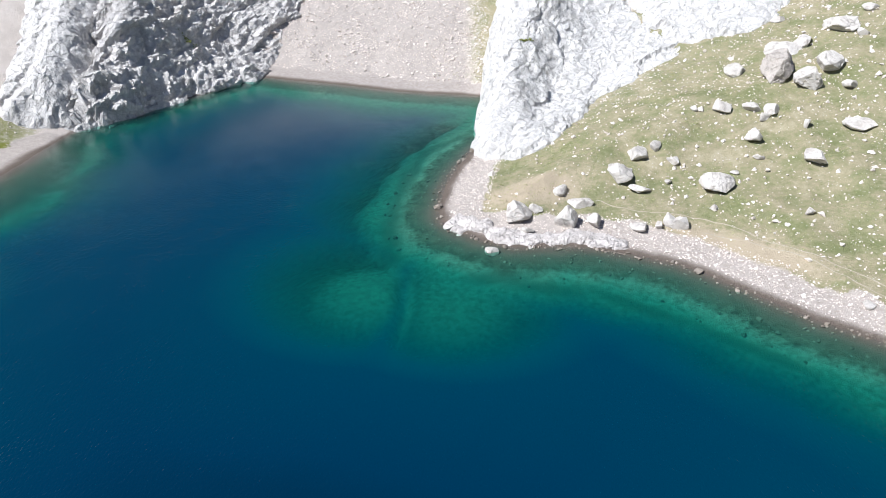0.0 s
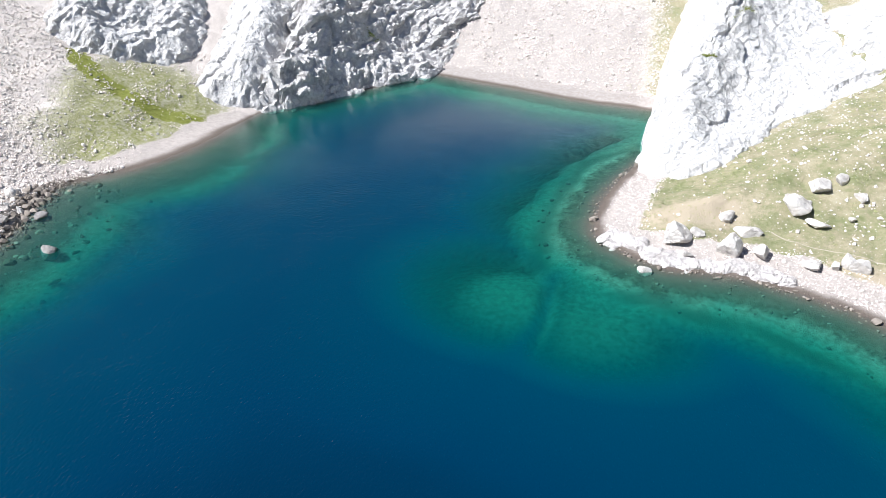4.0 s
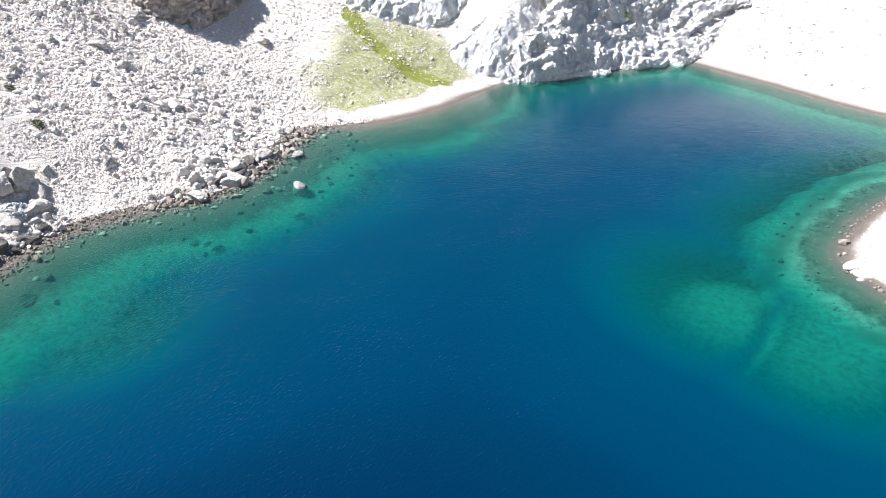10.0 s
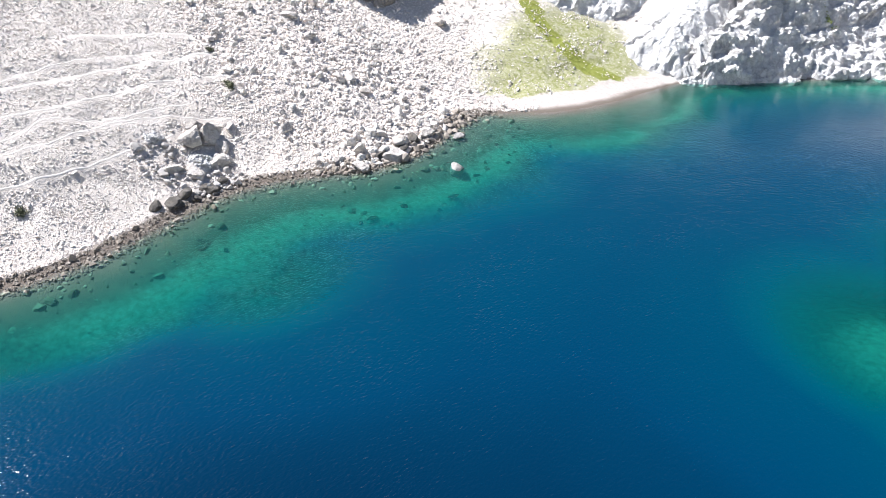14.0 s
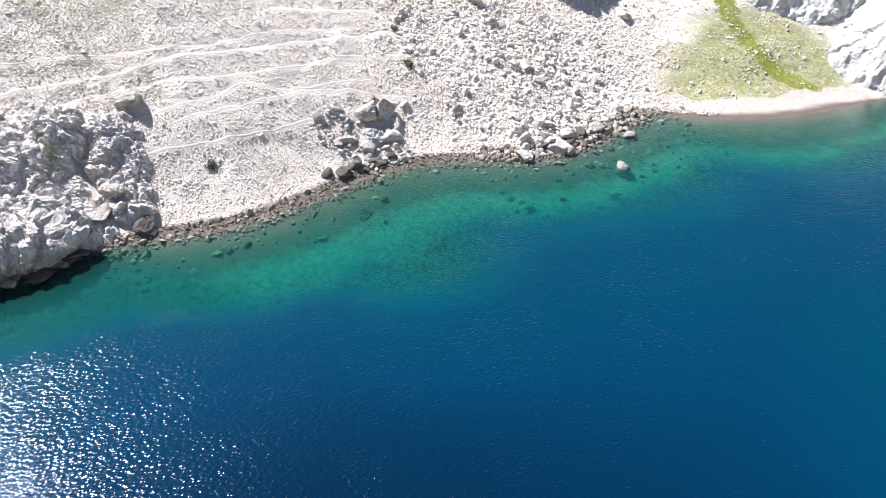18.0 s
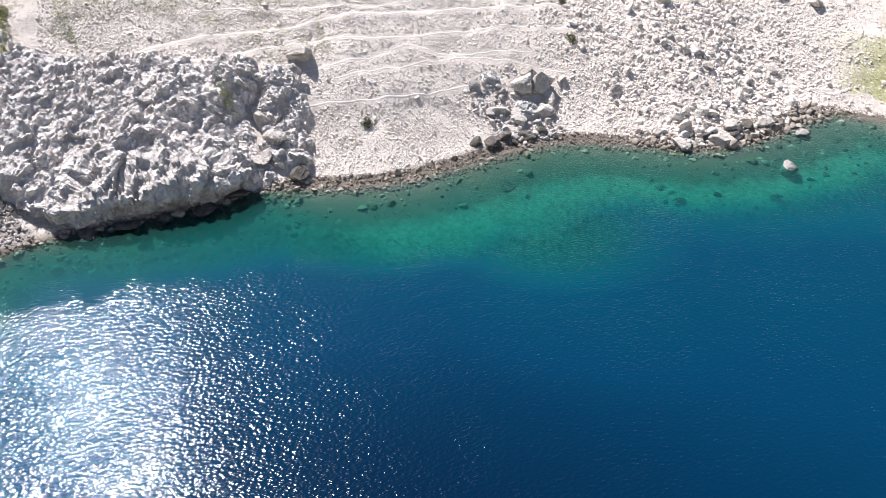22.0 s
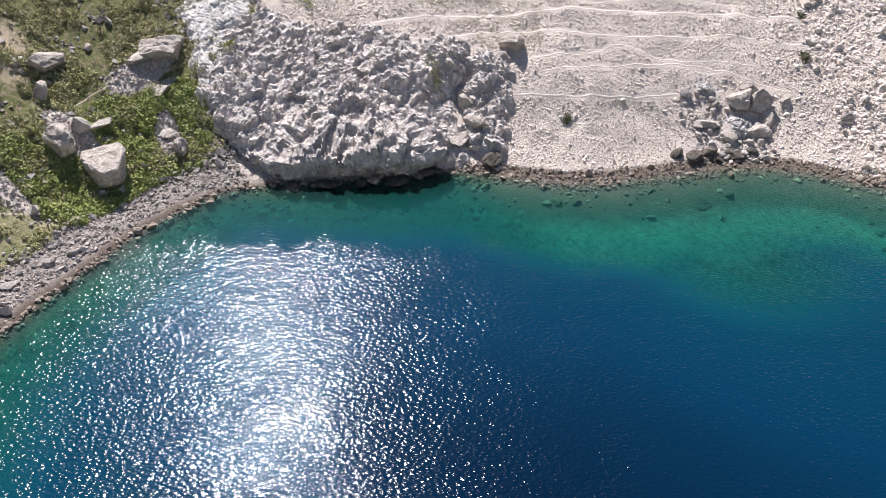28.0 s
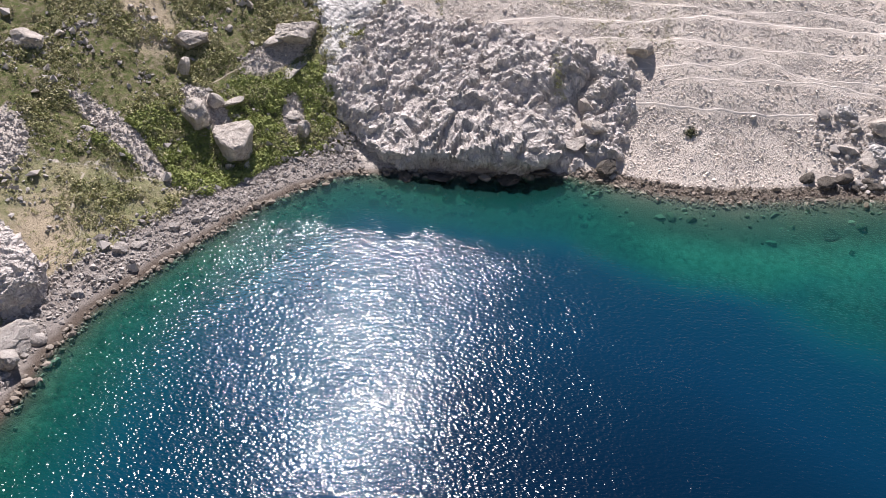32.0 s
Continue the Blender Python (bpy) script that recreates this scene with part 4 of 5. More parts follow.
SCREE_ROCKS = [(-103.2, 42.0, 3.8, 2.6), (-102.8, 44.6, 4.2, 2.8), (-105.0, 43.4, 2.8, 2.0), (-102.7, 48.4, 2.1, 1.3), (-111.1, 45.1, 1.4, 0.7),
               (-98.5, 43.4, 3.3, 1.4), (-97.9, 39.1, 3.1, 1.5), (-99.3, 36.8, 2.4, 1.2), (-100.6, 45.3, 2.3, 1.6)]
# five along the buttress foot are added; their dark colour paints the overhang's shade
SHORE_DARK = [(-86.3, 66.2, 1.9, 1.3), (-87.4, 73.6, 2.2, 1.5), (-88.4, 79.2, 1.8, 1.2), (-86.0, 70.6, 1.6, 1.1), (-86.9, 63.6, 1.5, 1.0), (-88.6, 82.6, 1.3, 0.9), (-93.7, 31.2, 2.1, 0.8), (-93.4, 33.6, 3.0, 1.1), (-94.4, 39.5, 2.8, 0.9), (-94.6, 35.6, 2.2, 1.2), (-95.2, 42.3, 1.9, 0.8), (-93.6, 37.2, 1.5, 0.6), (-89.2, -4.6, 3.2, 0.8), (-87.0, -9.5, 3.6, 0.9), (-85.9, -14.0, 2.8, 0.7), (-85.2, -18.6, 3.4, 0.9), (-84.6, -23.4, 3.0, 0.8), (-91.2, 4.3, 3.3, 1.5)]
GULLY_CRAGS = [(-110.0, 7.0, 4.2, 2.2), (-107.6, 5.6, 2.6, 1.6), (-104.5, 3.2, 2.2, 1.6), (-96.9, 1.8, 3.7, 2.2), (-100.0, 0.4, 2.9, 2.2), (-94.4, -0.8, 4.2, 2.1), (-93.2, -32.0, 4.3, 2.9)]
MEADOW_ROCKS = [(-83.1, -53.2, 4.4, 3.2), (-86.5, -52.0, 2.6, 1.8), (-95.9, -59.0, 5.4, 2.8), (-103.9, -45.4, 7.4, 3.4), (-90.4, -58.0, 2.5, 2.0),
                (-101.0, -55.5, 1.3, 0.8), (-86.8, -74.2, 1.5, 0.8), (-88.7, -40.0, 2.4, 2.0), (-91.4, -42.1, 2.6, 0.7), (-97.8, -44.8, 4.5, 0.6), (-101.7, -48.6, 3.4, 1.1),
                (-87.9, -50.3, 3.5, 0.9), (-78.9, -47.1, 1.0, 0.7), (-82.5, -75.8, 4.6, 2.3)]
MEADOW_SHORE = [(-42.7, -53.0, 4.0, 1.5), (-40.0, -51.7, 3.2, 1.9), (-59.1, -51.5, 1.9, 0.9), (-65.0, -47.7, 1.5, 0.9), (-50.9, -51.5, 1.5, 0.7), (-60.7, -49.9, 1.8, 0.6),
                (-43.7, -51.2, 1.6, 0.7), (-54.0, -50.8, 1.4, 0.6), (-47.0, -55.1, 1.4, 0.8), (-67.2, -45.9, 1.5, 0.6)]
SUNKEN = [(-74.8, -30.4, 3.2, -2.0), (-83.2, 32.4, 2.4, -1.6), (-71.0, 68.0, 1.5, -2.2), (-71.0, -36.0, 2.2, -1.9), (-74.0, 54.4, 1.8, -2.4)]
BANK_LABELS = [
    (SUNKEN, WET_SHADE_BOULDER, "sunken boulder showing through green water", "boulders in the lake"),
    (SPIT, PALE_BOULDER, "pale limestone boulder lying in dry turf", "boulders in the turf"),
    (SPIT_SMALL, PALE_BOULDER, "small white limestone block in sparse turf", "boulders in the turf"),
    (SPIT_SHORE, PALE_BOULDER, "angular pale block beside the gravel beach", "boulders on the spit's beach"),
    (BLOCK_FIELD, MID_BOULDER, "angular grey block in the boulder scree", "blocks in the boulder scree"),
    (LAKE_ROCKS, GREY_BOULDER, "pinkish boulder standing in shallow water", "boulders in the lake"),
    (SCREE_ROCKS, MID_BOULDER, "weathered grey rock breaking through the scree", "rocks in the scree"),
    (SHORE_DARK, WET_SHADE_BOULDER, "dark rock at the water's edge, wet or darkened for overhang shade", "wet rocks on the shore"),
    (GULLY_CRAGS, MID_BOULDER, "broken brownish crag block beside the buttress", "crag blocks"),
    (MEADOW_ROCKS, MID_BOULDER, "large pale boulder among green alpine shrubs", "boulders in the meadow"),
    (MEADOW_SHORE, GREY_BOULDER, "grey slab on the stony lake shore", "slabs on the stony shore"),
]
seed_of = 1
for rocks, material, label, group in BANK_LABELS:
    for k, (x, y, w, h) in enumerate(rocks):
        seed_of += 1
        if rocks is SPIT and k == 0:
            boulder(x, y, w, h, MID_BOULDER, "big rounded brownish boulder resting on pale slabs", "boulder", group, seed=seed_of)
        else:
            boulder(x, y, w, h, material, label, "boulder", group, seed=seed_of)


SCREE_PATHS = [
    ([(-112.6, -15.3), (-115.2, -8), (-115.5, 2), (-115.2, 12), (-117, 27), (-118.5, 40.7), (-118, 52), (-114.5, 61), (-113, 67)], 0.62),
    ([(-110.5, -10.5), (-112, -1), (-112.2, 8), (-111.2, 18), (-112.4, 28), (-114.5, 43), (-112.5, 53), (-108.3, 63.3)], 0.5),
    ([(-101.5, 6.5), (-100.7, 16.5), (-102, 26.5), (-103.6, 32.5), (-105, 40)], 0.5),
    ([(-104.6, 12), (-105.6, 20), (-107, 26), (-108.5, 34), (-107.5, 42), (-104.5, 50)], 0.36),
    ([(-106.9, 7.1), (-107.6, 18.4), (-110.2, 24.2), (-109, 31), (-109.5, 40), (-109, 45.6)], 0.4),
    ([(-126.1, 34.3), (-124.2, 48.4), (-121.4, 56.1), (-118.4, 63.9)], 0.5),
    ([(-120.2, -8.7), (-120, 0.4), (-118, 10.8), (-117.4, 18.5), (-120.4, 32.3), (-120.4, 46.8)], 0.36),
]


def wedge_boulder(x, y, turn, corners, material, label, group, seed):
    """A large block with a flat tilted top, drawn round its corners and roughened."""
    bm = bmesh.new()
    for c in corners:
        bm.verts.new(c)
    bmesh.ops.convex_hull(bm, input=bm.verts)
    bmesh.ops.bevel(bm, geom=bm.edges[:], offset=0.22, segments=1, affect="EDGES")
    bmesh.ops.triangulate(bm, faces=bm.faces)
    for _ in range(3):
        bmesh.ops.subdivide_edges(bm, edges=[e_ for e_ in bm.edges if e_.calc_length() > 0.35], cuts=1)
        bmesh.ops.triangulate(bm, faces=bm.faces)
    bm.verts.ensure_lookup_table()
    bm.normal_update()
    p, nn = np.array([v.co[:] for v in bm.verts]), np.array([v.normal[:] for v in bm.verts])
    f = np.array([[v.index for v in q.verts] for q in bm.faces])
    bm.free()
    p = p + nn * (0.22 * facets(p / 1.2, seed) + 0.1 * facets(p / 0.5, seed + 1) + 0.08 * fbm(p / 0.8, 3, 0.6, seed))[:, None]
    ob = mesh_from("boulder", p, f, material, False)
    ob.location, ob.rotation_euler = (x, y, float(height_at(x, y)[0])), (0, 0, radians(turn))
    return tagged(ob, label, "boulder", group)


# local x runs along the slope, y up the slope
wedge_boulder(-81.6, -47.0, 120, [(-2.5, 2.9, 2.9), (2.5, 2.9, 3.2), (2.9, 0.6, 3.1), (1.0, -3.2, 2.1), (-0.8, -3.2, 1.9), (-2.8, 0.4, 2.8), (-1.9, 2.4, -0.8), (1.9, 2.4, -0.8), (1.8, -0.8, -1.4), (-1.7, -0.8, -1.4), (0.6, -2.9, 0.2), (-0.6, -2.9, 0.1)],
              MID_BOULDER, "great pale wedge-shaped boulder among green shrubs", "boulders in the meadow", 5)


# ---------------------------------------------------------------- loose stones
def spread(count, x0, x1, y0, y1, chance, seed):
    """Random places where chance(inland, x, y) allows."""
    rng = np.random.default_rng(seed)
    xs, ys, got = [], [], 0
    for _ in range(40):
        x, y = rng.uniform(x0, x1, 40000), rng.uniform(y0, y1, 40000)
        s = grid_at(INLAND, x, y)
        ok = rng.random(40000) < chance(s, x, y)
        xs.append(x[ok])
        ys.append(y[ok])
        got += ok.sum()
        if got >= count:
            break
    return np.concatenate(xs)[:count], np.concatenate(ys)[:count]


def stones(name, label, x, y, size, material, level=1, sink=0.25, seed=0, parent=None):
    """Many loose stones in one mesh, each turned, tilted and cut differently."""
    rng = np.random.default_rng(seed)
    dirs, tris = ico(level)
    kinds = [dirs * (cut_ball(dirs, rng, 7, 0.5) if level else rng.uniform(0.7, 1.3, len(dirs)))[:, None] + (0 if level else rng.normal(0, 0.22, (6, 3))) for _ in range(14)]
    n = len(x)
    pick = rng.integers(0, 14, n)
    base = np.stack(kinds)[pick] * rng.uniform(0.65, 1.25, (n, 1, 3)) * (1, 1, 0.8)
    turn, tip = rng.uniform(0, math.tau, n), rng.normal(0, 0.5, n)
    c, s_ = np.cos(tip)[:, None], np.sin(tip)[:, None]
    bx, by, bz = base[..., 0] * c - base[..., 2] * s_, base[..., 1], base[..., 0] * s_ + base[..., 2] * c
    c, s_ = np.cos(turn)[:, None], np.sin(turn)[:, None]
    bx, by = bx * c - by * s_, bx * s_ + by * c
    r = (size / 2)[:, None]
    z = height_at(x, y)
    p = np.stack([x[:, None] + bx * r, y[:, None] + by * r, (z + size * (0.4 - sink))[:, None] + bz * r], -1).reshape(-1, 3)
    f = (tris[None] + (np.arange(n) * len(dirs))[:, None, None]).reshape(-1, 3)
    ob = mesh_from(name, p, f, material, False)
    return tagged(ob, label, "stones", kind="stuff")


def sizes(n, mid, spreadf, lo, hi, seed):
    return np.clip(mid * np.exp(np.random.default_rng(seed).normal(0, spreadf, n)), lo, hi)


def in_butt(x, y):
    return ((x + 102) / 17) ** 2 + ((y + 15) / 19) ** 2 < 1


def clumpy(x, y, scale, seed, lo=0.0, hi=0.35):
    return step(lo, hi, fbm(flat3(x, y) / scale, 3, 0.55, seed))


def path_gap(x, y):
    """Distance to the nearest trodden line across the scree."""
    best = np.full(len(x), 99.0)
    for pts, _ in SCREE_PATHS:
        for (ax, ay), (bx, by) in zip(pts[:-1], pts[1:]):
            u = np.clip(((x - ax) * (bx - ax) + (y - ay) * (by - ay)) / ((bx - ax) ** 2 + (by - ay) ** 2), 0, 1)
            best = np.minimum(best, np.hypot(x - ax - u * (bx - ax), y - ay - u * (by - ay)))
    return best


# fine scree, coarser towards the block field
x, y = spread(58000, -140, -87, -30, 64, lambda s, x, y: (s > 1.5) * (s < 50) * np.where((y < 3) & (x > -110), 0, 1) * step(0.3, 0.7, path_gap(x, y)) * (0.45 + 0.55 * clumpy(x, y, 6, 71)), 101)
size = sizes(len(x), 0.2, 0.42, 0.1, 0.9, 1) * (1 + 0.5 * step(42, 62, y))
stones("scree_stones", "fine pale limestone scree on the slope", x, y, size, LOOSE_PALE, 0, 0.3, seed=1)
x, y = spread(16000, -142, -84, 50, 118, lambda s, x, y: (s > 0.4) * (s < 60) * step(112, 98, y) * step(50, 62, y + 4 * fbm(flat3(x, y) / 6, 2, 0.5, 70)) * (0.3 + 0.7 * clumpy(x, y, 9, 72)), 102)
size = sizes(len(x), 0.32, 0.58, 0.15, 2.0, 2) * (1 + 0.5 * step(12, 3, grid_at(INLAND, x, y)) * step(54, 60, y) * step(88, 80, y)) * (1 - 0.35 * step(86, 98, y))
order = np.argsort(-size)
large, mid, small = order[:280], order[280:2200], order[2200:]
field = tagged(new("boulder_field"), "field of coarse pale angular blocks above the shore", "boulder field")
field.location = (-100, 76, float(height_at(-100, 76)[0]))
kinds = []
for k in range(12):
    rng = np.random.default_rng(500 + k)
    dirs, tris = ico(3)
    p = dirs * cut_ball(dirs, rng, 9)[:, None]
    p = p * (1 + 0.07 * facets(p / 0.5 + k, k)[:, None]) * rng.uniform(0.75, 1.2, 3)
    first = mesh_from("block", p, tris, MID_BOULDER if k % 3 == 0 else PALE_BOULDER)
    kinds.append(first.data)
    bpy.data.objects.remove(first)
rng = np.random.default_rng(77)
for i in large:
    ob = new("block", kinds[int(rng.integers(12))])
    ob.parent = field
    z = float(height_at(x[i], y[i])[0]) + 0.12 * size[i]
    ob.location = (x[i] + 100, y[i] - 76, z - field.location[2])
    ob.rotation_euler = (float(rng.normal(0, 0.4)), float(rng.normal(0, 0.4)), float(rng.uniform(0, 6.28)))
    ob.scale = [float(size[i]) * 0.5] * 3
stones("block_scree", "coarse angular blocks covering the scree slope", x[mid], y[mid], size[mid], LOOSE_PALE, 2, seed=2)
stones("block_scree", "coarse angular blocks covering the scree slope", x[small], y[small], size[small], LOOSE_PALE, 0, seed=14)
x, y = spread(22000, -145, -84, 54, 135, lambda s, x, y: (s > 0.4) * (s < 60) * step(1.2, 0.6, np.clip(blob(x, y, -91.5, 120, 18, 20, 0) * 2, 0, 1.2)), 103)
stones("scree_stones", "small rubble between the blocks", x, y, sizes(len(x), 0.25, 0.45, 0.12, 0.9, 3), LOOSE_PALE, 0, seed=3)
x, y = spread(300, -106, -91, 28, 50, lambda s, x, y: (s > 0.5) * (np.hypot(x + 98.5 - 0.5 * (y - 38), 0.75 * (y - 39)) < 5.2), 113)
stones("knob_rubble", "brownish broken rubble below the rock knob", x, y, sizes(len(x), 0.55, 0.5, 0.22, 1.7, 13), LOOSE_GREY, 2, seed=13)
# spit turf and beaches
x, y = spread(6500, 0, 95, 66, 185, lambda s, x, y: (s > 5) * (s < 75) * (0.4 + 0.6 * clumpy(x, y, 7, 73, 0.0, 0.5)) * step(40, 95, x + 0.55 * (y - 60) + 20), 104)
stones("turf_stones", "white stones scattered over the turf", x, y, sizes(len(x), 0.27, 0.55, 0.1, 1.5, 4), LOOSE_PALE, 0, seed=4)
x, y = spread(5000, -5, 66, 60, 130, lambda s, x, y: (s > 1.3) * (s < 8), 105)
stones("beach_stones", "pale pinkish gravel on the beach", x, y, sizes(len(x), 0.17, 0.45, 0.09, 0.9, 5), LOOSE_PALE, 0, seed=5)
x, y = spread(9000, -62, 12, 160, 222, lambda s, x, y: (s > 6) * (s < 45) * (0.3 + 0.7 * clumpy(x, y, 9, 74)), 106)
stones("slope_stones", "grey stones over the sparse grassy slope", x, y, sizes(len(x), 0.27, 0.5, 0.14, 1.4, 6), LOOSE_PALE, 0, seed=6)
x, y = spread(1800, -112, -74, 100, 146, lambda s, x, y: (s > 7) * (s < 32) * (0.15 + 0.85 * clumpy(x, y, 6, 75)), 107)
stones("fan_stones", "pale stones on the green fan", x, y, sizes(len(x), 0.3, 0.4, 0.15, 0.9, 7), LOOSE_PALE, 0, seed=7)
# meadow side
x, y = spread(4800, -92, -30, -60, -32, lambda s, x, y: (s > 1.4) * (s < 7.5), 108)
stones("shore_stones", "grey flat stones along the meadow shore", x, y, sizes(len(x), 0.27, 0.5, 0.12, 1.4, 8), LOOSE_GREY, 0, seed=8)
x, y = spread(3200, -115, -36, -92, -36, lambda s, x, y: (s > 6) * (s < 50) * (0.08 + 0.92 * clumpy(x, y, 7, 76, 0.1, 0.4)), 109)
stones("meadow_stones", "grey stones lying among the shrubs", x, y, sizes(len(x), 0.42, 0.5, 0.15, 1.6, 9), LOOSE_GREY, 0, seed=9)
x, y = spread(3600, -104, -62, -72, -36, lambda s, x, y: (s > 4) * np.maximum.reduce([blob(x, y, *b) for b in BARE_PATCHES]), 114)
stones("gravel_patch", "grey gravel tongues between the shrubs", x, y, sizes(len(x), 0.24, 0.5, 0.12, 1.1, 15), LOOSE_GREY, 0, seed=15)
x, y = spread(2600, -104, -83, -42, -24, lambda s, x, y: (s > 0.8) * (s < 20), 115)
stones("foot_rubble", "loose rubble at the foot of the buttress", x, y, sizes(len(x), 0.28, 0.55, 0.12, 1.4, 16), LOOSE_GREY, 0, seed=16)
# sunken stones that show through the shallows
x, y = spread(150, -90, -66, 52, 96, lambda s, x, y: (s > -16) * (s < -1) * (0.2 + 0.8 * step(-12, -3, s)), 116)
stones("sunken_stones", "flat stones under the clear green shallows", x, y, sizes(len(x), 0.9, 0.4, 0.4, 1.8, 17), LOOSE_BED, 2, 0.5, seed=17)
x, y = spread(420, -96, -64, -38, 50, lambda s, x, y: (s > -13) * (s < -0.6) * step(-11, -2, s) * (0.35 + 0.65 * step(14, 0, y)), 117)
stones("sunken_stones", "flat stones under the clear green shallows", x, y, sizes(len(x), 0.6, 0.5, 0.25, 1.8, 18), LOOSE_BED, 2, 0.5, seed=18)
# wet margin and lake bed
x, y = spread(6500, -96, -60, -4, 96, lambda s, x, y: (s > -13) * (s < 1.7) * np.where(s > -2.5, 1.0, 0.008), 110)
stones("wet_stones", "dark wet stones along the waterline", x, y, sizes(len(x), 0.24, 0.55, 0.12, 1.4, 10), LOOSE_DARK, 0, seed=10)
x, y = spread(330, -94, -83, 55, 92, lambda s, x, y: (s > -0.8) * (s < 2.6), 118)
stones("wet_stones", "dark wet blocks along the block field's shore", x, y, sizes(len(x), 0.85, 0.4, 0.4, 1.9, 19), LOOSE_DARK, 2, seed=19)
x, y = spread(600, -20, 66, 50, 128, lambda s, x, y: (s > -9) * (s < 0.2) * np.where(s > -1, 0.5, 0.06), 111)
stones("wet_stones", "dark stones under the spit's shallows", x, y, sizes(len(x), 0.34, 0.5, 0.12, 1.6, 11), LOOSE_DARK, 1, seed=11)
x, y = spread(900, -95, -32, -52, 4, lambda s, x, y: (s > -10) * (s < 0.5) * np.where(s > -1, 1.0, 0.03), 112)
stones("wet_stones", "dark stones under the meadow's shallows", x, y, sizes(len(x), 0.45, 0.5, 0.15, 2.0, 12), LOOSE_DARK, 1, seed=12)


# ---------------------------------------------------------------- paths
def footpath(points, width, label, material=None):
    """A trodden strip of pale dust that follows the slope."""
    pts = np.array(points, float)
    n, line = len(pts), []
    for i in range(n - 1):
        a_, b_, c_, d_ = pts[max(i - 1, 0)], pts[i], pts[i + 1], pts[min(i + 2, n - 1)]
        m = max(2, int(np.linalg.norm(c_ - b_) / 0.4))
        for k in range(m):
            u = k / m
            line.append(0.5 * (2 * b_ + (c_ - a_) * u + (2 * a_ - 5 * b_ + 4 * c_ - d_) * u * u + (3 * b_ - a_ - 3 * c_ + d_) * u ** 3))
    line = np.array(line)
    line += 0.14 * np.stack([fbm(flat3(line[:, 0], line[:, 1]) / 3, 2, 0.5, 81), fbm(flat3(line[:, 0], line[:, 1]) / 3, 2, 0.5, 82)], 1)
    t = np.gradient(line, axis=0)
    t /= np.linalg.norm(t, axis=1)[:, None]
    side = np.stack([-t[:, 1], t[:, 0]], 1)
    w = width * (0.75 + 0.5 * np.abs(fbm(flat3(line[:, 0], line[:, 1]) / 2.0, 2, 0.5, 83)))
    rows = []
    for k in (-0.5, -0.25, 0, 0.25, 0.5):
        q = line + side * (w * k)[:, None]
        rows.append(np.stack([q[:, 0], q[:, 1], height_at(q[:, 0], q[:, 1]) + (0.02 if abs(k) < 0.4 else -0.06)], 1))
    ob = mesh_from("footpath", np.concatenate(rows), grid_faces(5, len(line)), material or PATH_DIRT, True)
    return tagged(ob, label, "footpath", kind="structure")


for pts, w in SCREE_PATHS:
    footpath(pts, w * 0.95, "narrow pale trodden path across the scree")
footpath([(-52, -61), (-53.6, -56.8), (-57.4, -56), (-59.9, -56.4), (-61, -58.1), (-64, -59.3), (-67.1, -60)], 0.5, "dusty path climbing through the meadow", PATH_EARTH)
footpath([(-85.7, -55.6), (-90.9, -53.7), (-97.1, -50), (-102.2, -49.2)], 0.35, "thin path between the meadow boulders", PATH_EARTH)
footpath([(62, 68), (55.5, 75.4), (51.4, 80.2), (47.3, 84.4), (43, 89.4), (38.6, 93.2), (33.3, 95), (27.9, 97), (24.2, 100.2)], 0.28, "dusty path along the spit above the beach", PATH_EARTH)
footpath([(58, 69), (51.6, 77.6), (47.9, 82.4), (43, 87), (37.1, 90.7)], 0.24, "dusty path along the spit above the beach", PATH_EARTH)


# ---------------------------------------------------------------- plants
def tufts(name, label, x, y, size, material, leaves=26, seed=0, flat=0.55, category="shrubs", z=None, kind="stuff"):
    """Low cushions of small leaves, many in one mesh."""
    rng = np.random.default_rng(seed)
    n = len(x)
    d = rng.normal(size=(n, leaves, 3))
    d[..., 2] = np.abs(d[..., 2])
    d /= np.linalg.norm(d, axis=-1)[..., None]
    r = (size / 2)[:, None, None]
    centre = d * r * rng.uniform(0.45, 1.0, (n, leaves, 1)) * (1, 1, flat * 2)
    a_ = rng.normal(size=(n, leaves, 3))
    b_ = np.cross(d, a_)
    b_ /= np.linalg.norm(b_, axis=-1)[..., None] + 1e-6
    a_ = np.cross(b_, d) + 0.5 * d
    leaf = r * rng.uniform(0.2, 0.38, (n, leaves, 1))
    base = np.stack([x, y, (height_at(x, y) if z is None else z) - 0.04], 1)[:, None]
    p = np.stack([base + centre - b_ * leaf * 0.6, base + centre + b_ * leaf * 0.6, base + centre + a_ * leaf * 1.2], 2).reshape(-1, 3)
    ob = mesh_from(name, p, np.arange(len(p)).reshape(-1, 3), material, False)
    return tagged(ob, label, category, kind=kind)


def bare_of(x, y):
    return np.maximum.reduce([blob(x, y, *b) for b in BARE_PATCHES]) > 0.4


x, y = spread(12500, -122, -34, -92, -34, lambda s, x, y: (s > 7) * (s < 55) * np.where(bare_of(x, y) | in_butt(x, y), 0, 1) * (0.04 + 0.96 * clumpy(x, y, 6, 91, -0.1, 0.25)) * step(-44, -64, x - 0.2 * y), 121)
tufts("alpine_shrubs", "low dark green alpine shrubs on the slope", x, y, sizes(len(x), 0.7, 0.4, 0.3, 1.7, 21), SHRUB_LEAF, 26, 21, 0.7)
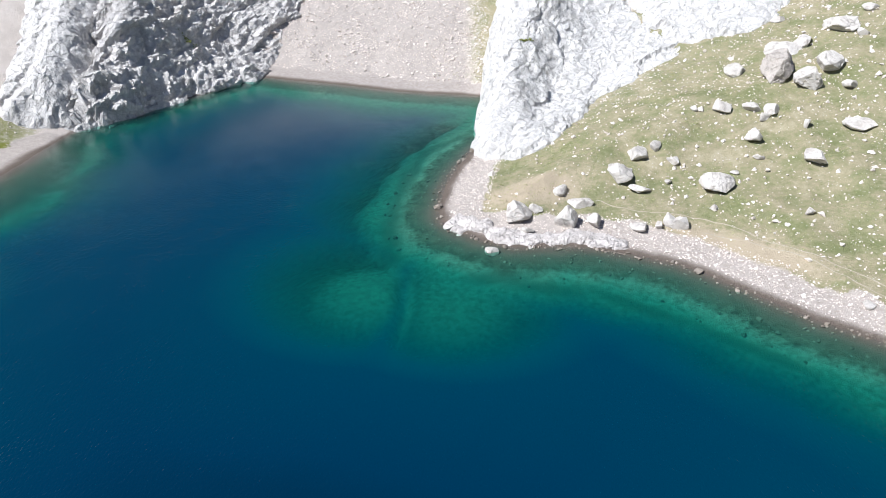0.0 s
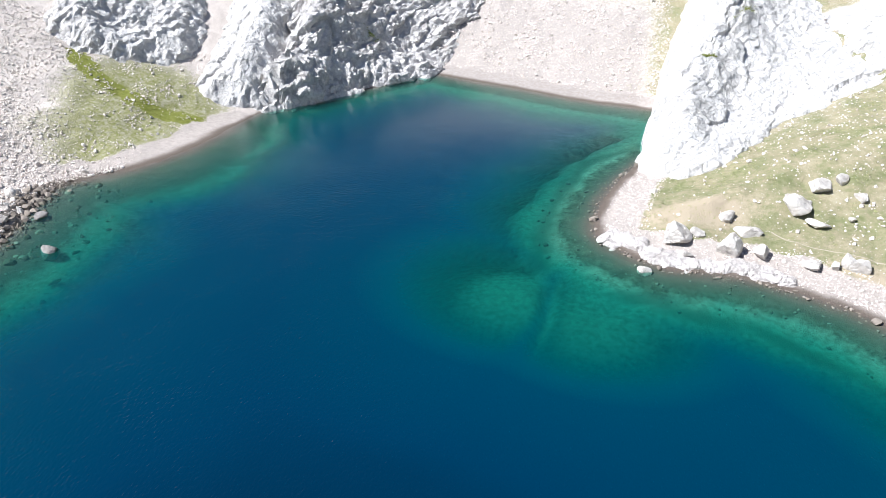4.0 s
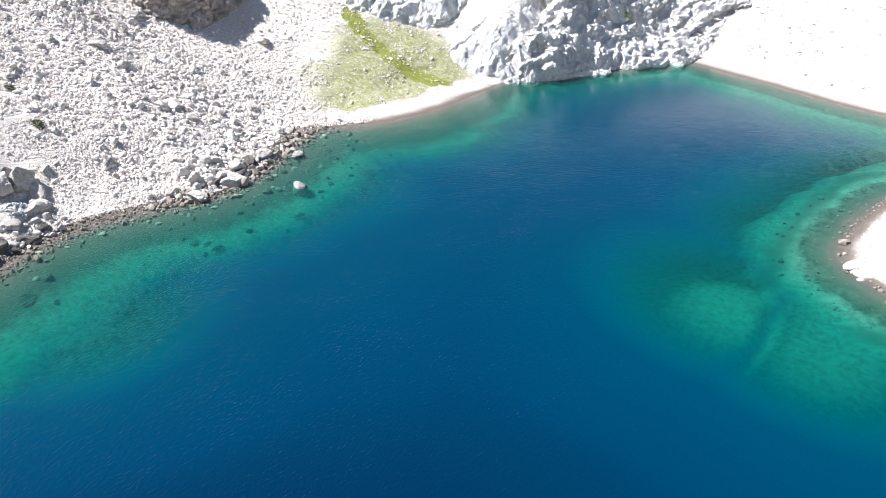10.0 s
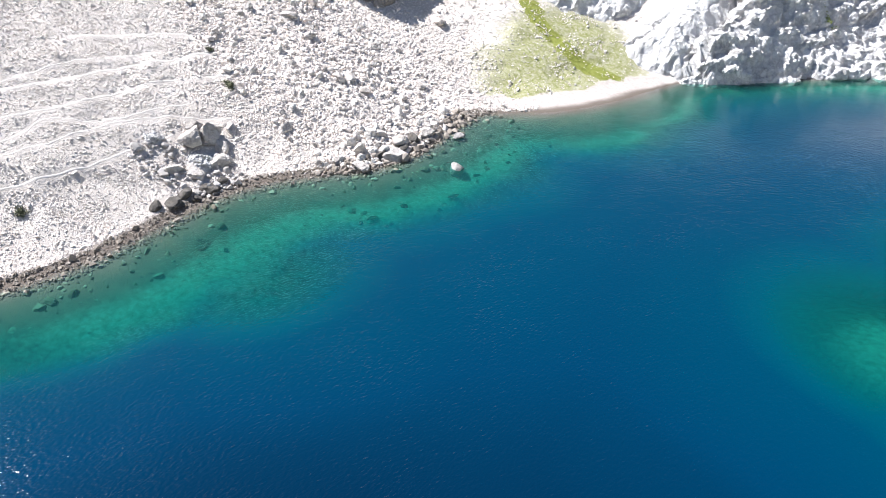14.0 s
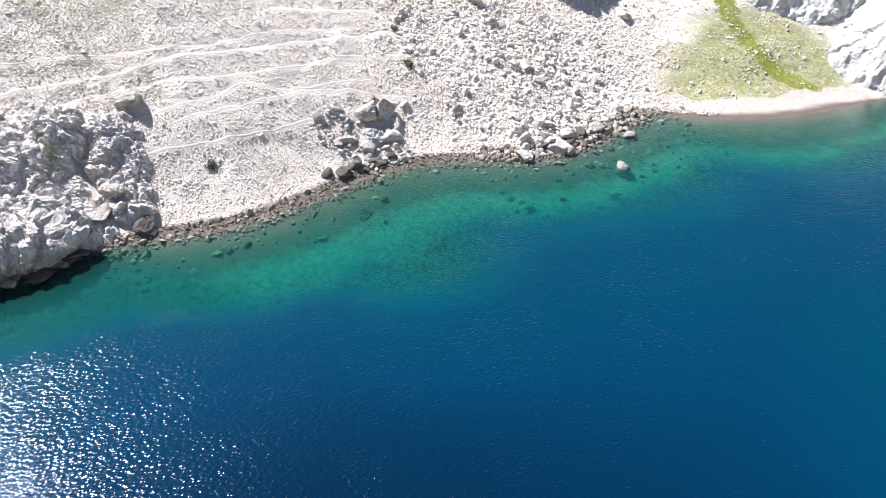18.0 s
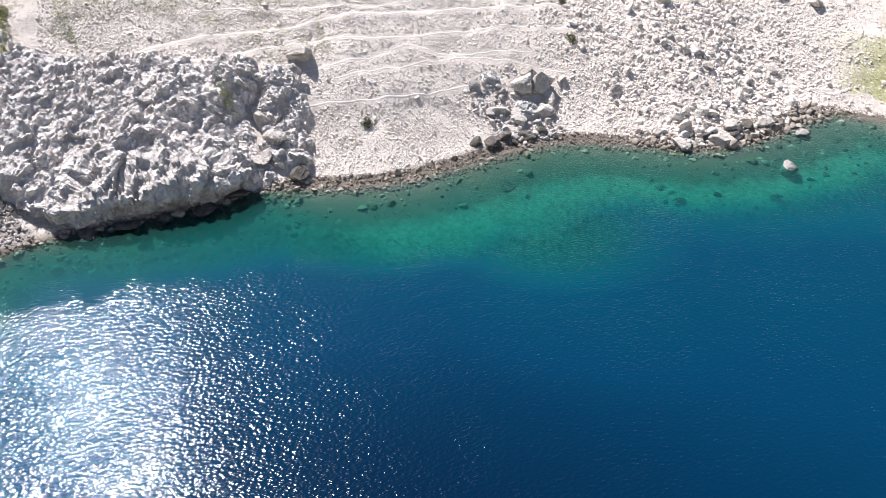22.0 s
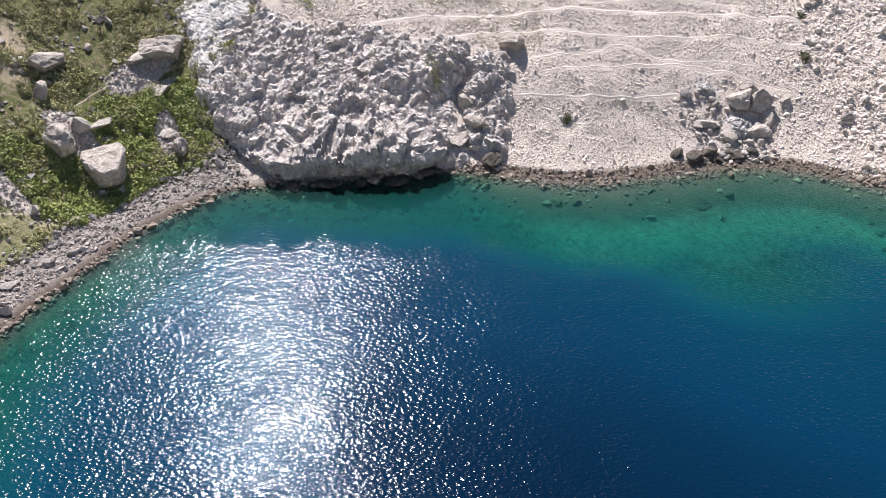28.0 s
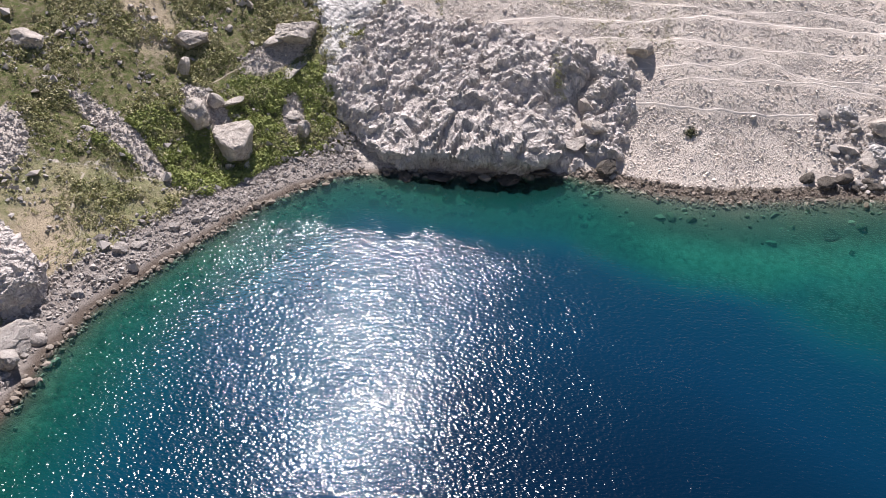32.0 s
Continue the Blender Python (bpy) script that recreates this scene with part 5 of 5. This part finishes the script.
x, y = spread(5000, -100, -72, -62, -36, lambda s, x, y: (s > 6) * (s < 20) * np.where(bare_of(x, y) | in_butt(x, y), 0, 1) * (0.1 + 0.9 * clumpy(x, y, 5, 95, -0.2, 0.2)), 125)
tufts("alpine_shrubs", "fresh green low shrubs above the stony shore", x, y, sizes(len(x), 0.72, 0.38, 0.3, 1.6, 25), GREEN_LEAF, 32, 25, 0.7)
x, y = spread(5200, -84, -34, -80, -44, lambda s, x, y: (s > 6.5) * (s < 30) * np.where(bare_of(x, y), 0, 1) * (0.25 + 0.75 * clumpy(x, y, 6, 92)), 122)
tufts("grass_tufts", "short green grass tufts near the shore", x, y, sizes(len(x), 0.42, 0.35, 0.2, 0.9, 22), TURF_LEAF, 16, 22, category="grass")
x, y = spread(6000, 0, 92, 75, 170, lambda s, x, y: (s > 7) * (s < 70) * clumpy(x, y, 7, 93, 0.0, 0.4), 123)
tufts("grass_tufts", "dry tufts of alpine grass on the spit", x, y, sizes(len(x), 0.34, 0.35, 0.16, 0.9, 23), TURF_LEAF, 14, 23, 0.35, "grass")
x, y = spread(5200, -132, -104, -28, 12, lambda s, x, y: (s > 20) * np.where(in_butt(x, y), 0, 1) * (0.15 + 0.85 * clumpy(x, y, 5, 94, -0.2, 0.3)), 124)
tufts("grass_tufts", "dry brownish tussocks above the buttress", x, y, sizes(len(x), 0.3, 0.35, 0.16, 0.7, 24), SHRUB_LEAF, 14, 24, category="grass")


def rock_top(x, y):
    """The highest point of the built rock near each place, or the ground where there is none."""
    pts = np.concatenate(ROCK_POINTS)
    out = height_at(x, y).copy()
    for i in range(len(x)):
        near = (np.abs(pts[:, 0] - x[i]) < 0.5) & (np.abs(pts[:, 1] - y[i]) < 0.5)
        if near.any():
            out[i] = max(out[i], pts[near, 2].max())
    return out


LEDGES = [(-105.6, -36.2, 2.2, 1.3, 40, "bright green grass patch on the buttress"), (-116.5, -25.5, 3.2, 0.8, 20, "thin grass ledge on top of the buttress"),
          (-102.0, -4.3, 3.2, 0.9, 10, "dry grass strip down the rocky gully"), (25.5, 170, 4.5, 0.7, 60, "narrow grass ledge across the white dome"),
          (18, 153, 1.6, 0.6, 30, "narrow grass ledge across the white dome"), (-60, 172, 1.6, 0.8, 0, "small grass tuft high on the grey cliff")]
for k, (cx, cy, rx, ry, turn, label) in enumerate(LEDGES):
    rng = np.random.default_rng(900 + k)
    u, v = rng.normal(0, 0.5, 55) * rx, rng.normal(0, 0.5, 55) * ry
    c, s_ = math.cos(radians(turn)), math.sin(radians(turn))
    x, y = cx + u * c - v * s_, cy + u * s_ + v * c
    tufts("grass_ledge", label, x, y, sizes(55, 0.5, 0.3, 0.25, 0.9, 40 + k), LUSH_LEAF if k != 2 else TURF_LEAF, 22, 60 + k, category="grass", z=rock_top(x, y))

SCREE_BUSHES = [(-110.1, 53.0, 1.7), (-118.2, 54.3, 1.1), (-97.4, 15.2, 1.3)]
# single dark bushes on the scree
for k, (bx, by, size) in enumerate(SCREE_BUSHES):
    rng = np.random.default_rng(950 + k)
    x, y = bx + rng.normal(0, 0.22, 14) * size, by + rng.normal(0, 0.22, 14) * size
    tufts("bush", "small dark green bush alone in the scree", x, y, np.full(14, 0.8 * size), BUSH_LEAF, 30, 90 + k, 0.7, "bush", kind="")
